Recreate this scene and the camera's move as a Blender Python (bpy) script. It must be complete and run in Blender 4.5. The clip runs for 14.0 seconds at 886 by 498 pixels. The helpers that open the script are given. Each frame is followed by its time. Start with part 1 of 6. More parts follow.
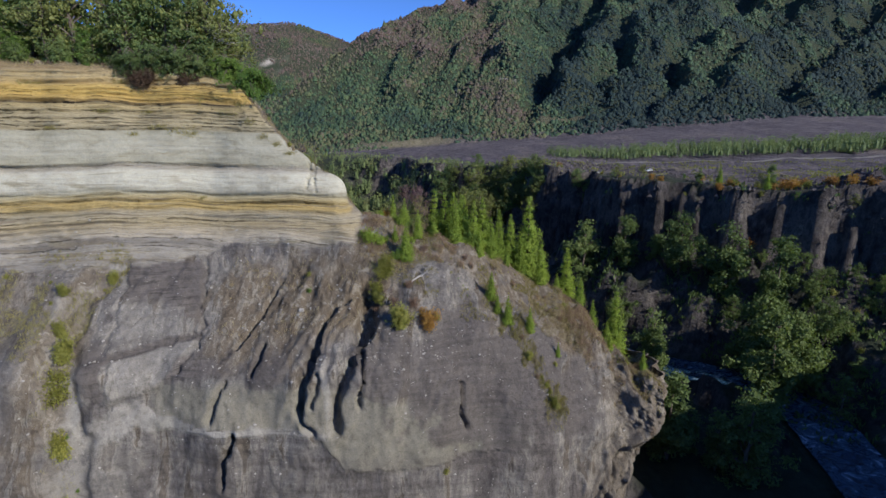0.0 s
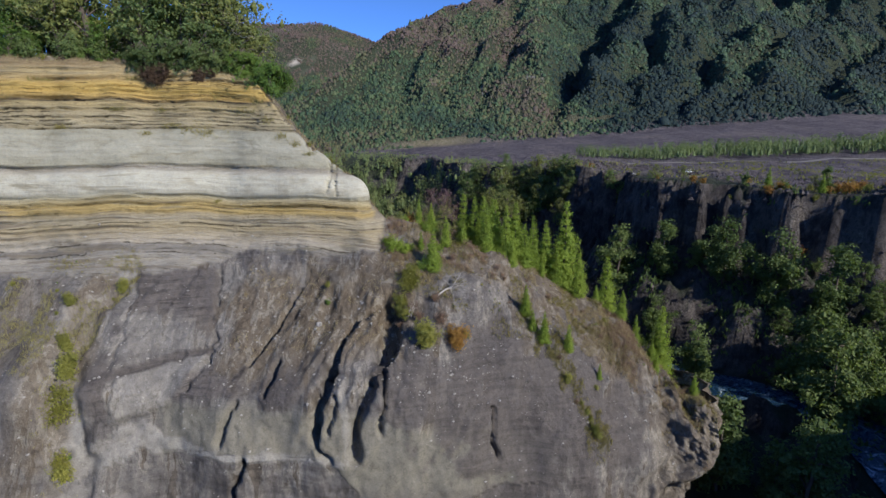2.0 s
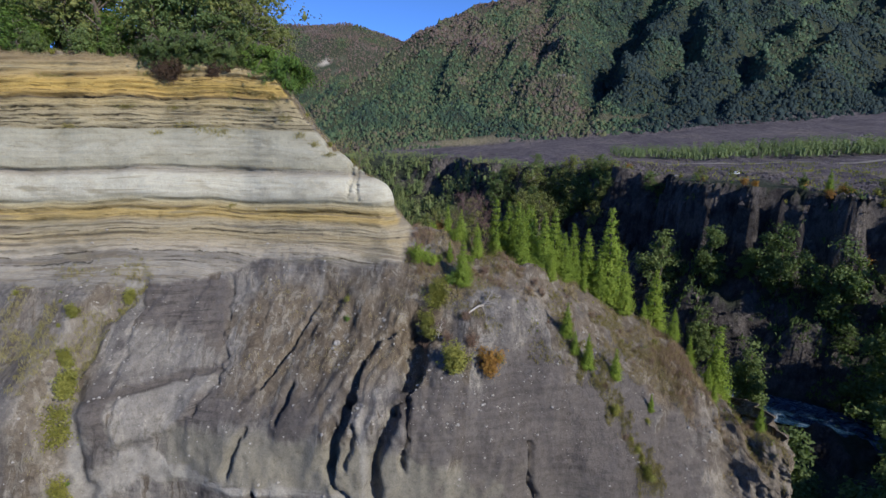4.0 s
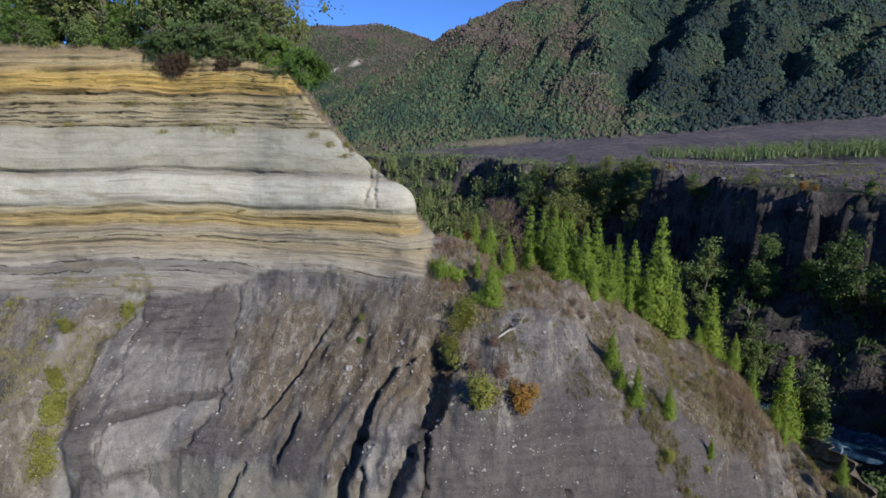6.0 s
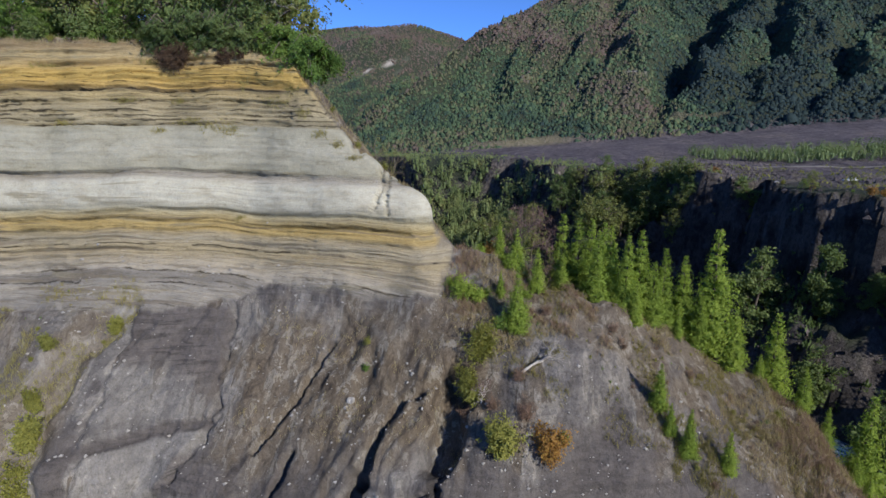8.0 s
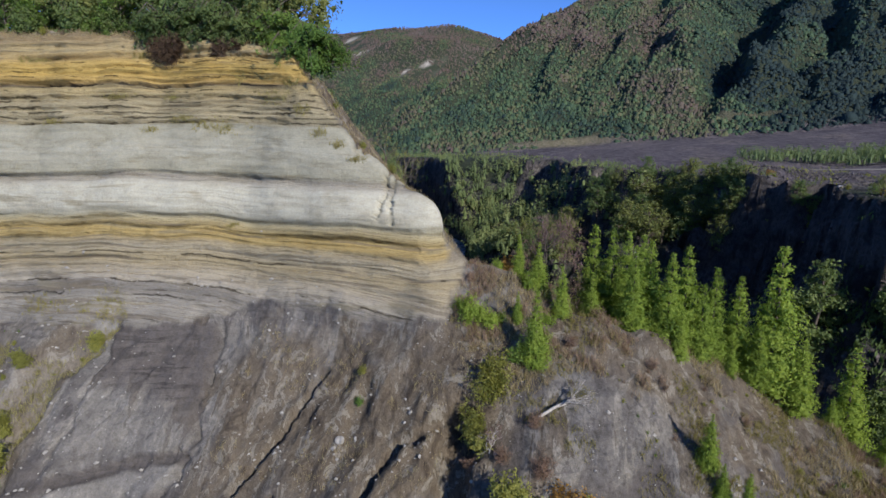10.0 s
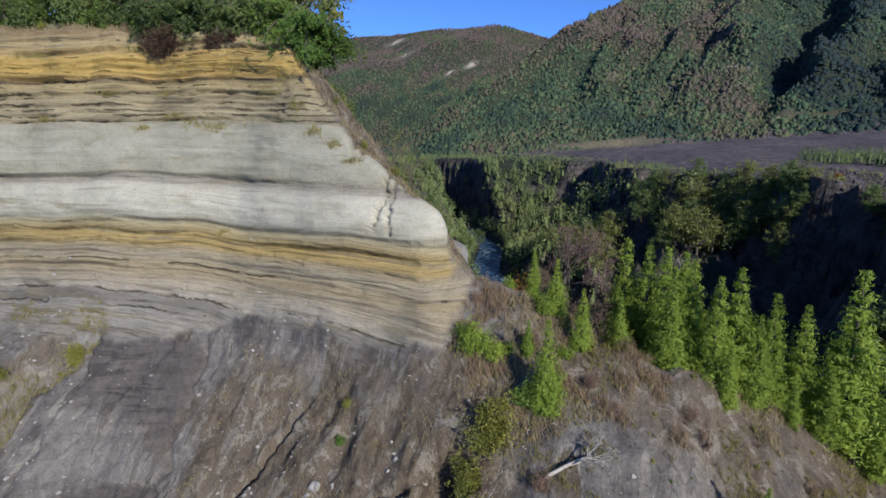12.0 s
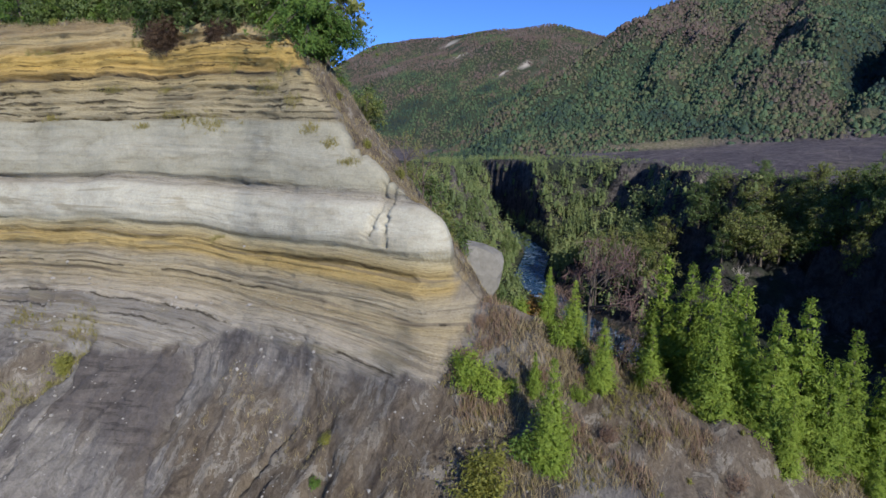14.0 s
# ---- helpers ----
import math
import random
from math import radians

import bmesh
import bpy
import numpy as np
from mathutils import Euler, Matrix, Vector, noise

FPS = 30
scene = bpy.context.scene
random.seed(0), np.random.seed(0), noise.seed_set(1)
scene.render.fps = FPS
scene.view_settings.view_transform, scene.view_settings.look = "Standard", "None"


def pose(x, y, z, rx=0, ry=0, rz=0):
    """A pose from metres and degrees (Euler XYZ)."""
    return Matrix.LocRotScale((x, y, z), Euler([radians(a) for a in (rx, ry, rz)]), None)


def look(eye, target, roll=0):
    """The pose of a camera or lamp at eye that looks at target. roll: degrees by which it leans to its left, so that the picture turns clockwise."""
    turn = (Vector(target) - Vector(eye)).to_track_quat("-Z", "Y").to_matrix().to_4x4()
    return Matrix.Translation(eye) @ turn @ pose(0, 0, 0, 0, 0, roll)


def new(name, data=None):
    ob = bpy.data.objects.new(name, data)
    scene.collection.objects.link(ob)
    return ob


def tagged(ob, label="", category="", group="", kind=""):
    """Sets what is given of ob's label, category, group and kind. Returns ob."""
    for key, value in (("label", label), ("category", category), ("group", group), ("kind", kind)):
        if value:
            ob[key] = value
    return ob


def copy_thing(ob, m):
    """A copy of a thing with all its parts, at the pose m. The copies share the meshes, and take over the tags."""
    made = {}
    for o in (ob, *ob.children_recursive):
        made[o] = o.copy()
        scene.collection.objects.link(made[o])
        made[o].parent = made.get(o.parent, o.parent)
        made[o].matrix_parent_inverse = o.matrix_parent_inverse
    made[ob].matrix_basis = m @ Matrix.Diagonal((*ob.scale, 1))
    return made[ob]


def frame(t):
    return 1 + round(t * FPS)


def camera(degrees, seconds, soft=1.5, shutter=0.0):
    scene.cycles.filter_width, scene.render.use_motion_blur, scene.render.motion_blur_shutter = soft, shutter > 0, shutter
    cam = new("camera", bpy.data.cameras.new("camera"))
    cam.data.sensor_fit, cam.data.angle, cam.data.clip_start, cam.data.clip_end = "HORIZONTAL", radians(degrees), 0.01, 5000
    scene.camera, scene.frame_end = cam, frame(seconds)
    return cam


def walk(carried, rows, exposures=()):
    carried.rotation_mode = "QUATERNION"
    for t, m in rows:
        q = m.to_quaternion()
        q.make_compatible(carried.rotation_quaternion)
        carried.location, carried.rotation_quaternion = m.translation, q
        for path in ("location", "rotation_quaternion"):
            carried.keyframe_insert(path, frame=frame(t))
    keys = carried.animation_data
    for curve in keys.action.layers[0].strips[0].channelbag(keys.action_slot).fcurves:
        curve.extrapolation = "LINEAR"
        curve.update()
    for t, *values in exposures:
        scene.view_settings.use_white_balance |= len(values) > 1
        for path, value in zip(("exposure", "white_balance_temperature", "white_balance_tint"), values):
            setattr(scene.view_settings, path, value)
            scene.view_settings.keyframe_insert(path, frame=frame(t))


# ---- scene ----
cam = camera(81.6, 14.0)
# seconds, place of the drone in metres, heading to the left, pitch, roll
ROWS = [
    (0, -1.365, 0.734, 39.948, -0.190, -11.946, -0.001),
    (0.5, -1.585, 2.546, 39.973, 0.428, -11.972, 0.000),
    (1, -1.833, 4.417, 39.995, 1.089, -11.995, 0.001),
    (1.5, -2.100, 6.342, 40.014, 1.784, -12.016, 0.003),
    (2, -2.379, 8.315, 40.029, 2.504, -12.034, 0.004),
    (2.5, -2.661, 10.334, 40.040, 3.244, -12.050, 0.005),
    (3, -2.938, 12.391, 40.048, 3.998, -12.064, 0.006),
    (4, -3.449, 16.606, 40.054, 5.542, -12.085, 0.008),
    (5, -3.856, 20.924, 40.046, 7.125, -12.096, 0.011),
    (5.5, -4.005, 23.110, 40.037, 7.935, -12.098, 0.012),
    (6, -4.113, 25.307, 40.025, 8.758, -12.098, 0.013),
    (6.5, -4.174, 27.513, 40.009, 9.599, -12.096, 0.014),
    (7, -4.186, 29.722, 39.990, 10.462, -12.091, 0.015),
    (7.5, -4.148, 31.930, 39.967, 11.349, -12.084, 0.017),
    (8, -4.057, 34.133, 39.941, 12.267, -12.075, 0.018),
    (9, -3.723, 38.508, 39.878, 14.207, -12.049, 0.020),
    (10, -3.201, 42.813, 39.802, 16.318, -12.014, 0.022),
    (10.5, -2.882, 44.930, 39.759, 17.448, -11.993, 0.024),
    (11, -2.534, 47.017, 39.712, 18.631, -11.970, 0.025),
    (11.5, -2.164, 49.072, 39.662, 19.870, -11.944, 0.026),
    (12, -1.786, 51.090, 39.609, 21.168, -11.916, 0.027),
    (12.5, -1.410, 53.067, 39.552, 22.524, -11.886, 0.028),
    (13, -1.052, 55.001, 39.491, 23.938, -11.853, 0.029),
    (13.5, -0.729, 56.886, 39.427, 25.409, -11.818, 0.030),
    (14, -0.458, 58.721, 39.360, 26.935, -11.781, 0.032),
]
walk(cam, [(t, pose(x, y, z, 90 + pitch, 0, yaw)) for t, x, y, z, yaw, pitch, roll in ROWS])

# ---------------------------------------------------------------- light
SUN_AZ, SUN_EL = 131.0, 27.0      # degrees clockwise from ahead (+y), and above the horizon
world = bpy.data.worlds.new("sky")
scene.world = world
world.use_nodes = True
wn = world.node_tree
sky = wn.nodes.new("ShaderNodeTexSky")
sky.sky_type, sky.sun_disc = "NISHITA", False
sky.sun_elevation, sky.sun_rotation = radians(SUN_EL), radians(SUN_AZ)
sky.altitude, sky.air_density, sky.dust_density, sky.ozone_density = 6000, 0.75, 0.0, 9.0
wn.nodes["Background"].inputs[1].default_value = 0.22
wn.links.new(sky.outputs[0], wn.nodes["Background"].inputs[0])
sun = new("sun", bpy.data.lights.new("sun", "SUN"))
sun.data.energy, sun.data.angle, sun.data.color = 4.5, radians(0.5), (1.0, 0.95, 0.88)
sun_dir = Vector((math.sin(radians(SUN_AZ)) * math.cos(radians(SUN_EL)), math.cos(radians(SUN_AZ)) * math.cos(radians(SUN_EL)), math.sin(radians(SUN_EL))))
sun.matrix_world = look(sun_dir * 300, (0, 0, 0))
scene.view_settings.exposure = 0.32

# ---------------------------------------------------------------- noise and mesh helpers
rng = np.random.default_rng(7)


def lattice(ix, iy, seed):
    h = (ix.astype(np.int64) * 374761393 + iy.astype(np.int64) * 668265263 + seed * 1442695041) & 0x7FFFFFFF
    h = ((h ^ (h >> 13)) * 1274126177) & 0x7FFFFFFF
    return ((h ^ (h >> 16)) & 0xFFFF) / 32767.5 - 1.0


def vnoise(x, y, seed=0):
    x, y = np.broadcast_arrays(np.asarray(x, float), np.asarray(y, float))
    ix, iy = np.floor(x), np.floor(y)
    fx, fy = x - ix, y - iy
    fx, fy = fx * fx * fx * (fx * (fx * 6 - 15) + 10), fy * fy * fy * (fy * (fy * 6 - 15) + 10)
    a, b = lattice(ix, iy, seed), lattice(ix + 1, iy, seed)
    c, d = lattice(ix, iy + 1, seed), lattice(ix + 1, iy + 1, seed)
    return (a + (b - a) * fx) * (1 - fy) + (c + (d - c) * fx) * fy


def fbm(x, y, octaves=4, seed=0, gain=0.5):
    total, amp, s = 0.0, 1.0, 1.0
    for o in range(octaves):
        total = total + amp * vnoise(np.asarray(x) * s + 17.3 * o, np.asarray(y) * s - 9.1 * o, seed + o)
        amp, s = amp * gain, s * 2.03
    return total


def ridged(x, y, octaves=4, seed=0):
    total, amp, s = 0.0, 1.0, 1.0
    for o in range(octaves):
        total = total + amp * (1 - 2 * np.abs(vnoise(np.asarray(x) * s + 5.7 * o, np.asarray(y) * s + 3.1 * o, seed + o)))
        amp, s = amp * 0.5, s * 2.1
    return total


def step01(a, b, x):
    t = np.clip((np.asarray(x, float) - a) / (b - a), 0, 1)
    return t * t * (3 - 2 * t)


def mesh_of(name, verts, faces, material=None, smooth=True, attrs=None):
    """One mesh from numpy arrays: verts (n, 3), faces (m, 3 or 4)."""
    me = bpy.data.meshes.new(name)
    verts, faces = np.asarray(verts, np.float32), np.asarray(faces, np.int32)
    k = faces.shape[1]
    me.vertices.add(len(verts))
    me.vertices.foreach_set("co", verts.ravel())
    me.loops.add(faces.size)
    me.loops.foreach_set("vertex_index", faces.ravel())
    me.polygons.add(len(faces))
    me.polygons.foreach_set("loop_start", np.arange(0, faces.size, k, dtype=np.int32))
    me.polygons.foreach_set("loop_total", np.full(len(faces), k, np.int32))
    me.polygons.foreach_set("use_smooth", np.full(len(faces), smooth))
    me.update(calc_edges=True)
    for key, values in (attrs or {}).items():
        me.attributes.new(key, "FLOAT", "POINT").data.foreach_set("value", np.asarray(values, np.float32).ravel())
    if material:
        me.materials.append(material)
    return me


def grid_faces(nu, nv):
    i = np.arange(nu * nv).reshape(nu, nv)
    return np.stack([i[:-1, :-1], i[1:, :-1], i[1:, 1:], i[:-1, 1:]], -1).reshape(-1, 4)


def part(name, me, parent, label=""):
    """One mesh object under a thing or under a part."""
    ob = new(name, me)
    ob.parent = parent
    return tagged(ob, label) if label else ob


def bm_mesh(name, bm, material, smooth=False):
    me = bpy.data.meshes.new(name)
    bm.to_mesh(me)
    bm.free()
    me.materials.append(material)
    for p in me.polygons:
        p.use_smooth = smooth
    return me


# ---------------------------------------------------------------- materials
def shader(name, rough=0.9):
    m = bpy.data.materials.new(name)
    m.use_nodes = True
    nt = m.node_tree
    bsdf = nt.nodes["Principled BSDF"]
    bsdf.inputs["Roughness"].default_value = rough
    bsdf.inputs["Specular IOR Level"].default_value = 0.25
    return m, nt, bsdf


def node(nt, kind, **values):
    n = nt.nodes.new(kind)
    for key, value in values.items():
        n.inputs[key.replace("_", " ")].default_value = value
    return n


def coords(nt, scale=(1, 1, 1), rotation=(0, 0, 0)):
    geo = nt.nodes.new("ShaderNodeNewGeometry")
    mp = nt.nodes.new("ShaderNodeMapping")
    mp.inputs["Scale"].default_value, mp.inputs["Rotation"].default_value = scale, rotation
    nt.links.new(geo.outputs["Position"], mp.inputs["Vector"])
    return mp.outputs[0]


def noise_tex(nt, vector, scale, detail=5.0, roughness=0.55, distortion=0.0):
    n = node(nt, "ShaderNodeTexNoise", Scale=scale, Detail=detail, Roughness=roughness, Distortion=distortion)
    nt.links.new(vector, n.inputs["Vector"])
    return n.outputs["Fac"]


def ramp(nt, fac, stops, interpolation="LINEAR"):
    r = nt.nodes.new("ShaderNodeValToRGB")
    r.color_ramp.interpolation = interpolation
    e = r.color_ramp.elements
    while len(e) < len(stops):
        e.new(0.5)
    for el, (pos, col) in zip(e, stops):
        el.position, el.color = pos, (*col, 1) if len(col) == 3 else col
    nt.links.new(fac, r.inputs[0])
    return r.outputs[0]


def grey(nt, fac, lo, hi, a=0.0, b=1.0):
    n = nt.nodes.new("ShaderNodeMapRange")
    n.inputs[1].default_value, n.inputs[2].default_value, n.inputs[3].default_value, n.inputs[4].default_value = lo, hi, a, b
    nt.links.new(fac, n.inputs[0])
    return n.outputs[0]


def mixc(nt, fac, a, b, blend="MIX"):
    n = nt.nodes.new("ShaderNodeMix")
    n.data_type, n.blend_type = "RGBA", blend
    for sock, value in ((n.inputs[0], fac), (n.inputs[6], a), (n.inputs[7], b)):
        if isinstance(value, (int, float)):
            sock.default_value = value
        elif isinstance(value, tuple):
            sock.default_value = (*value, 1)
        else:
            nt.links.new(value, sock)
    return n.outputs[2]


def math_node(nt, op, a, b):
    n = nt.nodes.new("ShaderNodeMath")
    n.operation = op
    for sock, value in zip(n.inputs, (a, b)):
        if isinstance(value, (int, float)):
            sock.default_value = value
        else:
            nt.links.new(value, sock)
    return n.outputs[0]


def attr(nt, name):
    n = nt.nodes.new("ShaderNodeAttribute")
    n.attribute_name = name
    return n.outputs["Fac"]


def bump(nt, bsdf, height, strength, distance):
    b = nt.nodes.new("ShaderNodeBump")
    b.inputs["Strength"].default_value, b.inputs["Distance"].default_value = strength, distance
    nt.links.new(height, b.inputs["Height"])
    nt.links.new(b.outputs[0], bsdf.inputs["Normal"])


def cliff_material():
    m, nt, bsdf = shader("bedded_tuff", 0.95)
    bed = attr(nt, "bed")
    # fine wandering of the bedding
    wob = noise_tex(nt, coords(nt, (0.25, 0.25, 1.2)), 1.0, 4)
    b = math_node(nt, "ADD", bed, grey(nt, wob, 0, 1, -0.16, 0.16))
    t = grey(nt, b, 18.0, 56.0)
    at = lambda z: (z - 18.0) / 38.0
    ochre, tan, pale, white = (0.37, 0.262, 0.082), (0.29, 0.245, 0.155), (0.265, 0.252, 0.19), (0.385, 0.37, 0.30)
    dark, olive, greyb, ash = (0.085, 0.07, 0.05), (0.20, 0.175, 0.10), (0.27, 0.255, 0.225), (0.19, 0.178, 0.16)
    # darker stops at 34.7 and 45.9 paint in the shade of undercuts
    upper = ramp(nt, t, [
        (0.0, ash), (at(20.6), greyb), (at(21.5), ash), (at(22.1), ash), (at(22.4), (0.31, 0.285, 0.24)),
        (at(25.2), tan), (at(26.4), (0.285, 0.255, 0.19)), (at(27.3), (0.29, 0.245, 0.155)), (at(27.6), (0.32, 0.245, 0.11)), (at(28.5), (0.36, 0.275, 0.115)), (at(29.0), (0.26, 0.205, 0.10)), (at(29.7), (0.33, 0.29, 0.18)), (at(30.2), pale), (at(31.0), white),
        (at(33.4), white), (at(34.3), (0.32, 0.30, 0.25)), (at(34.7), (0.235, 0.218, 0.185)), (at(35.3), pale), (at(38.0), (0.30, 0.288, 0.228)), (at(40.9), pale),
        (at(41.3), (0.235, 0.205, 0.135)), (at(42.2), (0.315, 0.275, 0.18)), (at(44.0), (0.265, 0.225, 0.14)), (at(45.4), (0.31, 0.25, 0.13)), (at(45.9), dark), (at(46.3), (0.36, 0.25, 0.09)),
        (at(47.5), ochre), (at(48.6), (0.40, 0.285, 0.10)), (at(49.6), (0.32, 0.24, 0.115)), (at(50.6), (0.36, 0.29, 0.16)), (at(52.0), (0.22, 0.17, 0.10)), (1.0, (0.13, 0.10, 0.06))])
    # thin dark and light laminae, stretched along the beds
    lam = nt.nodes.new("ShaderNodeCombineXYZ")
    sep = nt.nodes.new("ShaderNodeSeparateXYZ")
    nt.links.new(coords(nt), sep.inputs[0])
    nt.links.new(math_node(nt, "MULTIPLY", sep.outputs[0], 0.13), lam.inputs[0])
    nt.links.new(math_node(nt, "MULTIPLY", sep.outputs[1], 0.13), lam.inputs[1])
    nt.links.new(math_node(nt, "MULTIPLY", b, 3.4), lam.inputs[2])
    l1 = noise_tex(nt, lam.outputs[0], 1.0, 6, 0.65)
    massive = attr(nt, "massive")
    lam_col = ramp(nt, l1, [(0.30, (0.30, 0.27, 0.22)), (0.385, (0.42, 0.39, 0.33)), (0.405, (0.95, 0.93, 0.9)), (0.50, (1.0, 1.0, 1.0)), (0.58, (1.14, 1.12, 1.06)), (0.60, (0.62, 0.59, 0.52)), (0.63, (0.7, 0.67, 0.6)), (0.65, (1.12, 1.1, 1.04))])
    upper = mixc(nt, grey(nt, massive, 0, 1, 0.5, 0.1), upper, lam_col, "MULTIPLY")
    # hair-thin crisp laminae
    lam2 = nt.nodes.new("ShaderNodeCombineXYZ")
    nt.links.new(math_node(nt, "MULTIPLY", sep.outputs[0], 0.09), lam2.inputs[0])
    nt.links.new(math_node(nt, "MULTIPLY", sep.outputs[1], 0.09), lam2.inputs[1])
    nt.links.new(math_node(nt, "MULTIPLY", bed, 4.2), lam2.inputs[2])
    l2 = noise_tex(nt, lam2.outputs[0], 1.0, 7, 0.7, 0.25)
    upper = mixc(nt, grey(nt, massive, 0, 1, 0.8, 0.1), upper, ramp(nt, l2, [(0.30, (0.3, 0.27, 0.22)), (0.355, (0.4, 0.36, 0.3)), (0.365, (0.92, 0.9, 0.87)), (0.465, (1.02, 1.01, 1.0)), (0.47, (0.7, 0.67, 0.6)), (0.485, (0.72, 0.69, 0.62)), (0.49, (1.05, 1.04, 1.02)), (0.60, (1.08, 1.07, 1.04)), (0.607, (0.5, 0.46, 0.39)), (0.625, (0.5, 0.46, 0.39)), (0.633, (1.1, 1.08, 1.04))]), "MULTIPLY")
    # cloudy blotches and thin lenses in the massive beds
    blot = noise_tex(nt, coords(nt, (0.16, 0.16, 0.5)), 1.0, 6, 0.62, 0.8)
    upper = mixc(nt, grey(nt, massive, 0, 1, 0.35, 0.75), upper, ramp(nt, blot, [(0.30, (0.62, 0.6, 0.56)), (0.42, (0.86, 0.84, 0.8)), (0.52, (1, 1, 1)), (0.68, (1.12, 1.11, 1.1))]), "MULTIPLY")
    lens = noise_tex(nt, coords(nt, (0.07, 0.07, 0.9)), 1.0, 4, 0.55, 0.4)
    upper = mixc(nt, grey(nt, lens, 0.60, 0.66, 0.0, 0.6), upper, (0.19, 0.165, 0.105))
    # dark lenses among the lower grey beds and the ochre band
    lens2 = noise_tex(nt, lam.outputs[0], 0.42, 5, 0.6)
    lowbeds = math_node(nt, "MULTIPLY", grey(nt, lens2, 0.56, 0.60, 0.0, 0.6), grey(nt, b, 30.2, 29.4, 0.0, 1.0))
    upper = mixc(nt, lowbeds, upper, (0.135, 0.112, 0.085))
    lens3 = noise_tex(nt, lam.outputs[0], 0.8, 5, 0.65)
    upper = mixc(nt, math_node(nt, "MULTIPLY", grey(nt, lens3, 0.57, 0.62, 0.0, 0.5), grey(nt, b, 41.0, 42.0, 0.0, 1.0)), upper, (0.13, 0.10, 0.06))
    # seams: thin dark lines that come and go along the beds, painting in undercut shade
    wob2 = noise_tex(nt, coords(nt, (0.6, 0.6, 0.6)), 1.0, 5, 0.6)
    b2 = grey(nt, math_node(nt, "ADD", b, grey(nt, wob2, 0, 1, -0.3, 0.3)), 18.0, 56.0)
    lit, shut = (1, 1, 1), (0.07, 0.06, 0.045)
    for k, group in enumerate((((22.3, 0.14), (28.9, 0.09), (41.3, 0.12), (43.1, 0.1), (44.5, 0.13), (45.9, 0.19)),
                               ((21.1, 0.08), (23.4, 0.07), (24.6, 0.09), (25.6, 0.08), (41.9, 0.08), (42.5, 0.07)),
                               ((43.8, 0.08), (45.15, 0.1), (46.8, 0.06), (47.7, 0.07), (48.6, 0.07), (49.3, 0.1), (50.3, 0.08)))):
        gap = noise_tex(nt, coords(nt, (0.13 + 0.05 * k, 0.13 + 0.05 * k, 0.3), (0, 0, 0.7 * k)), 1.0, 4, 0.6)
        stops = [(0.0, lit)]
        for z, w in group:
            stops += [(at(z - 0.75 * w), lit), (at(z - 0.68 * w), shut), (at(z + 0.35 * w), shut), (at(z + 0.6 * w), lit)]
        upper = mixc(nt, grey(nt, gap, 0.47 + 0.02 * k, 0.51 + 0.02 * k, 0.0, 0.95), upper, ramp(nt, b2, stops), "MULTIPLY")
    # rain stains running down the face
    st = noise_tex(nt, coords(nt, (0.5, 0.5, 0.06)), 1.0, 5, 0.6)
    upper = mixc(nt, grey(nt, st, 0.52, 0.75, 0.0, 0.12), upper, (0.20, 0.17, 0.12))
    # the lower slope of ash: grey, pale and brown, streaked down the slope
    rot = coords(nt, (0.26, 0.10, 0.06), (0, radians(-35), 0))
    n1 = noise_tex(nt, rot, 1.0, 7, 0.62, 0.6)
    low = ramp(nt, n1, [(0.30, (0.058, 0.054, 0.055)), (0.42, (0.098, 0.092, 0.091)), (0.455, (0.145, 0.137, 0.132)), (0.52, (0.155, 0.147, 0.139)), (0.53, (0.215, 0.204, 0.187)), (0.565, (0.205, 0.192, 0.172)), (0.58, (0.105, 0.09, 0.075)), (0.64, (0.13, 0.112, 0.09)), (0.65, (0.18, 0.165, 0.145)), (0.75, (0.15, 0.135, 0.115))])
    # angular plates of ash in slightly different greys
    plate = node(nt, "ShaderNodeTexVoronoi", Scale=1.0, Randomness=1.0)
    nt.links.new(coords(nt, (0.42, 0.2, 0.14), (0, radians(-35), 0)), plate.inputs["Vector"])
    tone = nt.nodes.new("ShaderNodeSeparateColor")
    nt.links.new(plate.outputs["Color"], tone.inputs[0])
    low = mixc(nt, 0.55, low, ramp(nt, tone.outputs[0], [(0.0, (0.62, 0.6, 0.6)), (0.5, (1, 1, 1)), (1.0, (1.3, 1.28, 1.25))]), "MULTIPLY")
    n2 = noise_tex(nt, coords(nt, (0.8, 0.8, 0.8)), 1.0, 8, 0.7)
    n2_node = node(nt, "ShaderNodeTexNoise", Scale=0.6, Detail=5.0)
    nt.links.new(coords(nt), n2_node.inputs["Vector"])
    n2_colour = n2_node.outputs["Color"]
    low = mixc(nt, 0.55, low, ramp(nt, n2, [(0.3, (0.62, 0.6, 0.58)), (0.5, (1, 1, 1)), (0.7, (1.3, 1.27, 1.22))]), "MULTIPLY")
    n3 = noise_tex(nt, coords(nt, (1.3, 0.5, 0.25), (0, radians(-35), 0)), 1.0, 7, 0.7, 0.5)
    low = mixc(nt, 0.28, low, ramp(nt, n3, [(0.30, (0.4, 0.38, 0.36)), (0.43, (0.72, 0.7, 0.69)), (0.45, (0.95, 0.94, 0.93)), (0.55, (1, 1, 1)), (0.57, (1.2, 1.19, 1.17)), (0.68, (1.5, 1.47, 1.43))]), "MULTIPLY")
    # tilted beds of the ash show through as soft bands
    beds = noise_tex(nt, coords(nt, (0.05, 0.05, 0.75), (0, radians(-6), 0)), 1.0, 5, 0.6, 0.35)
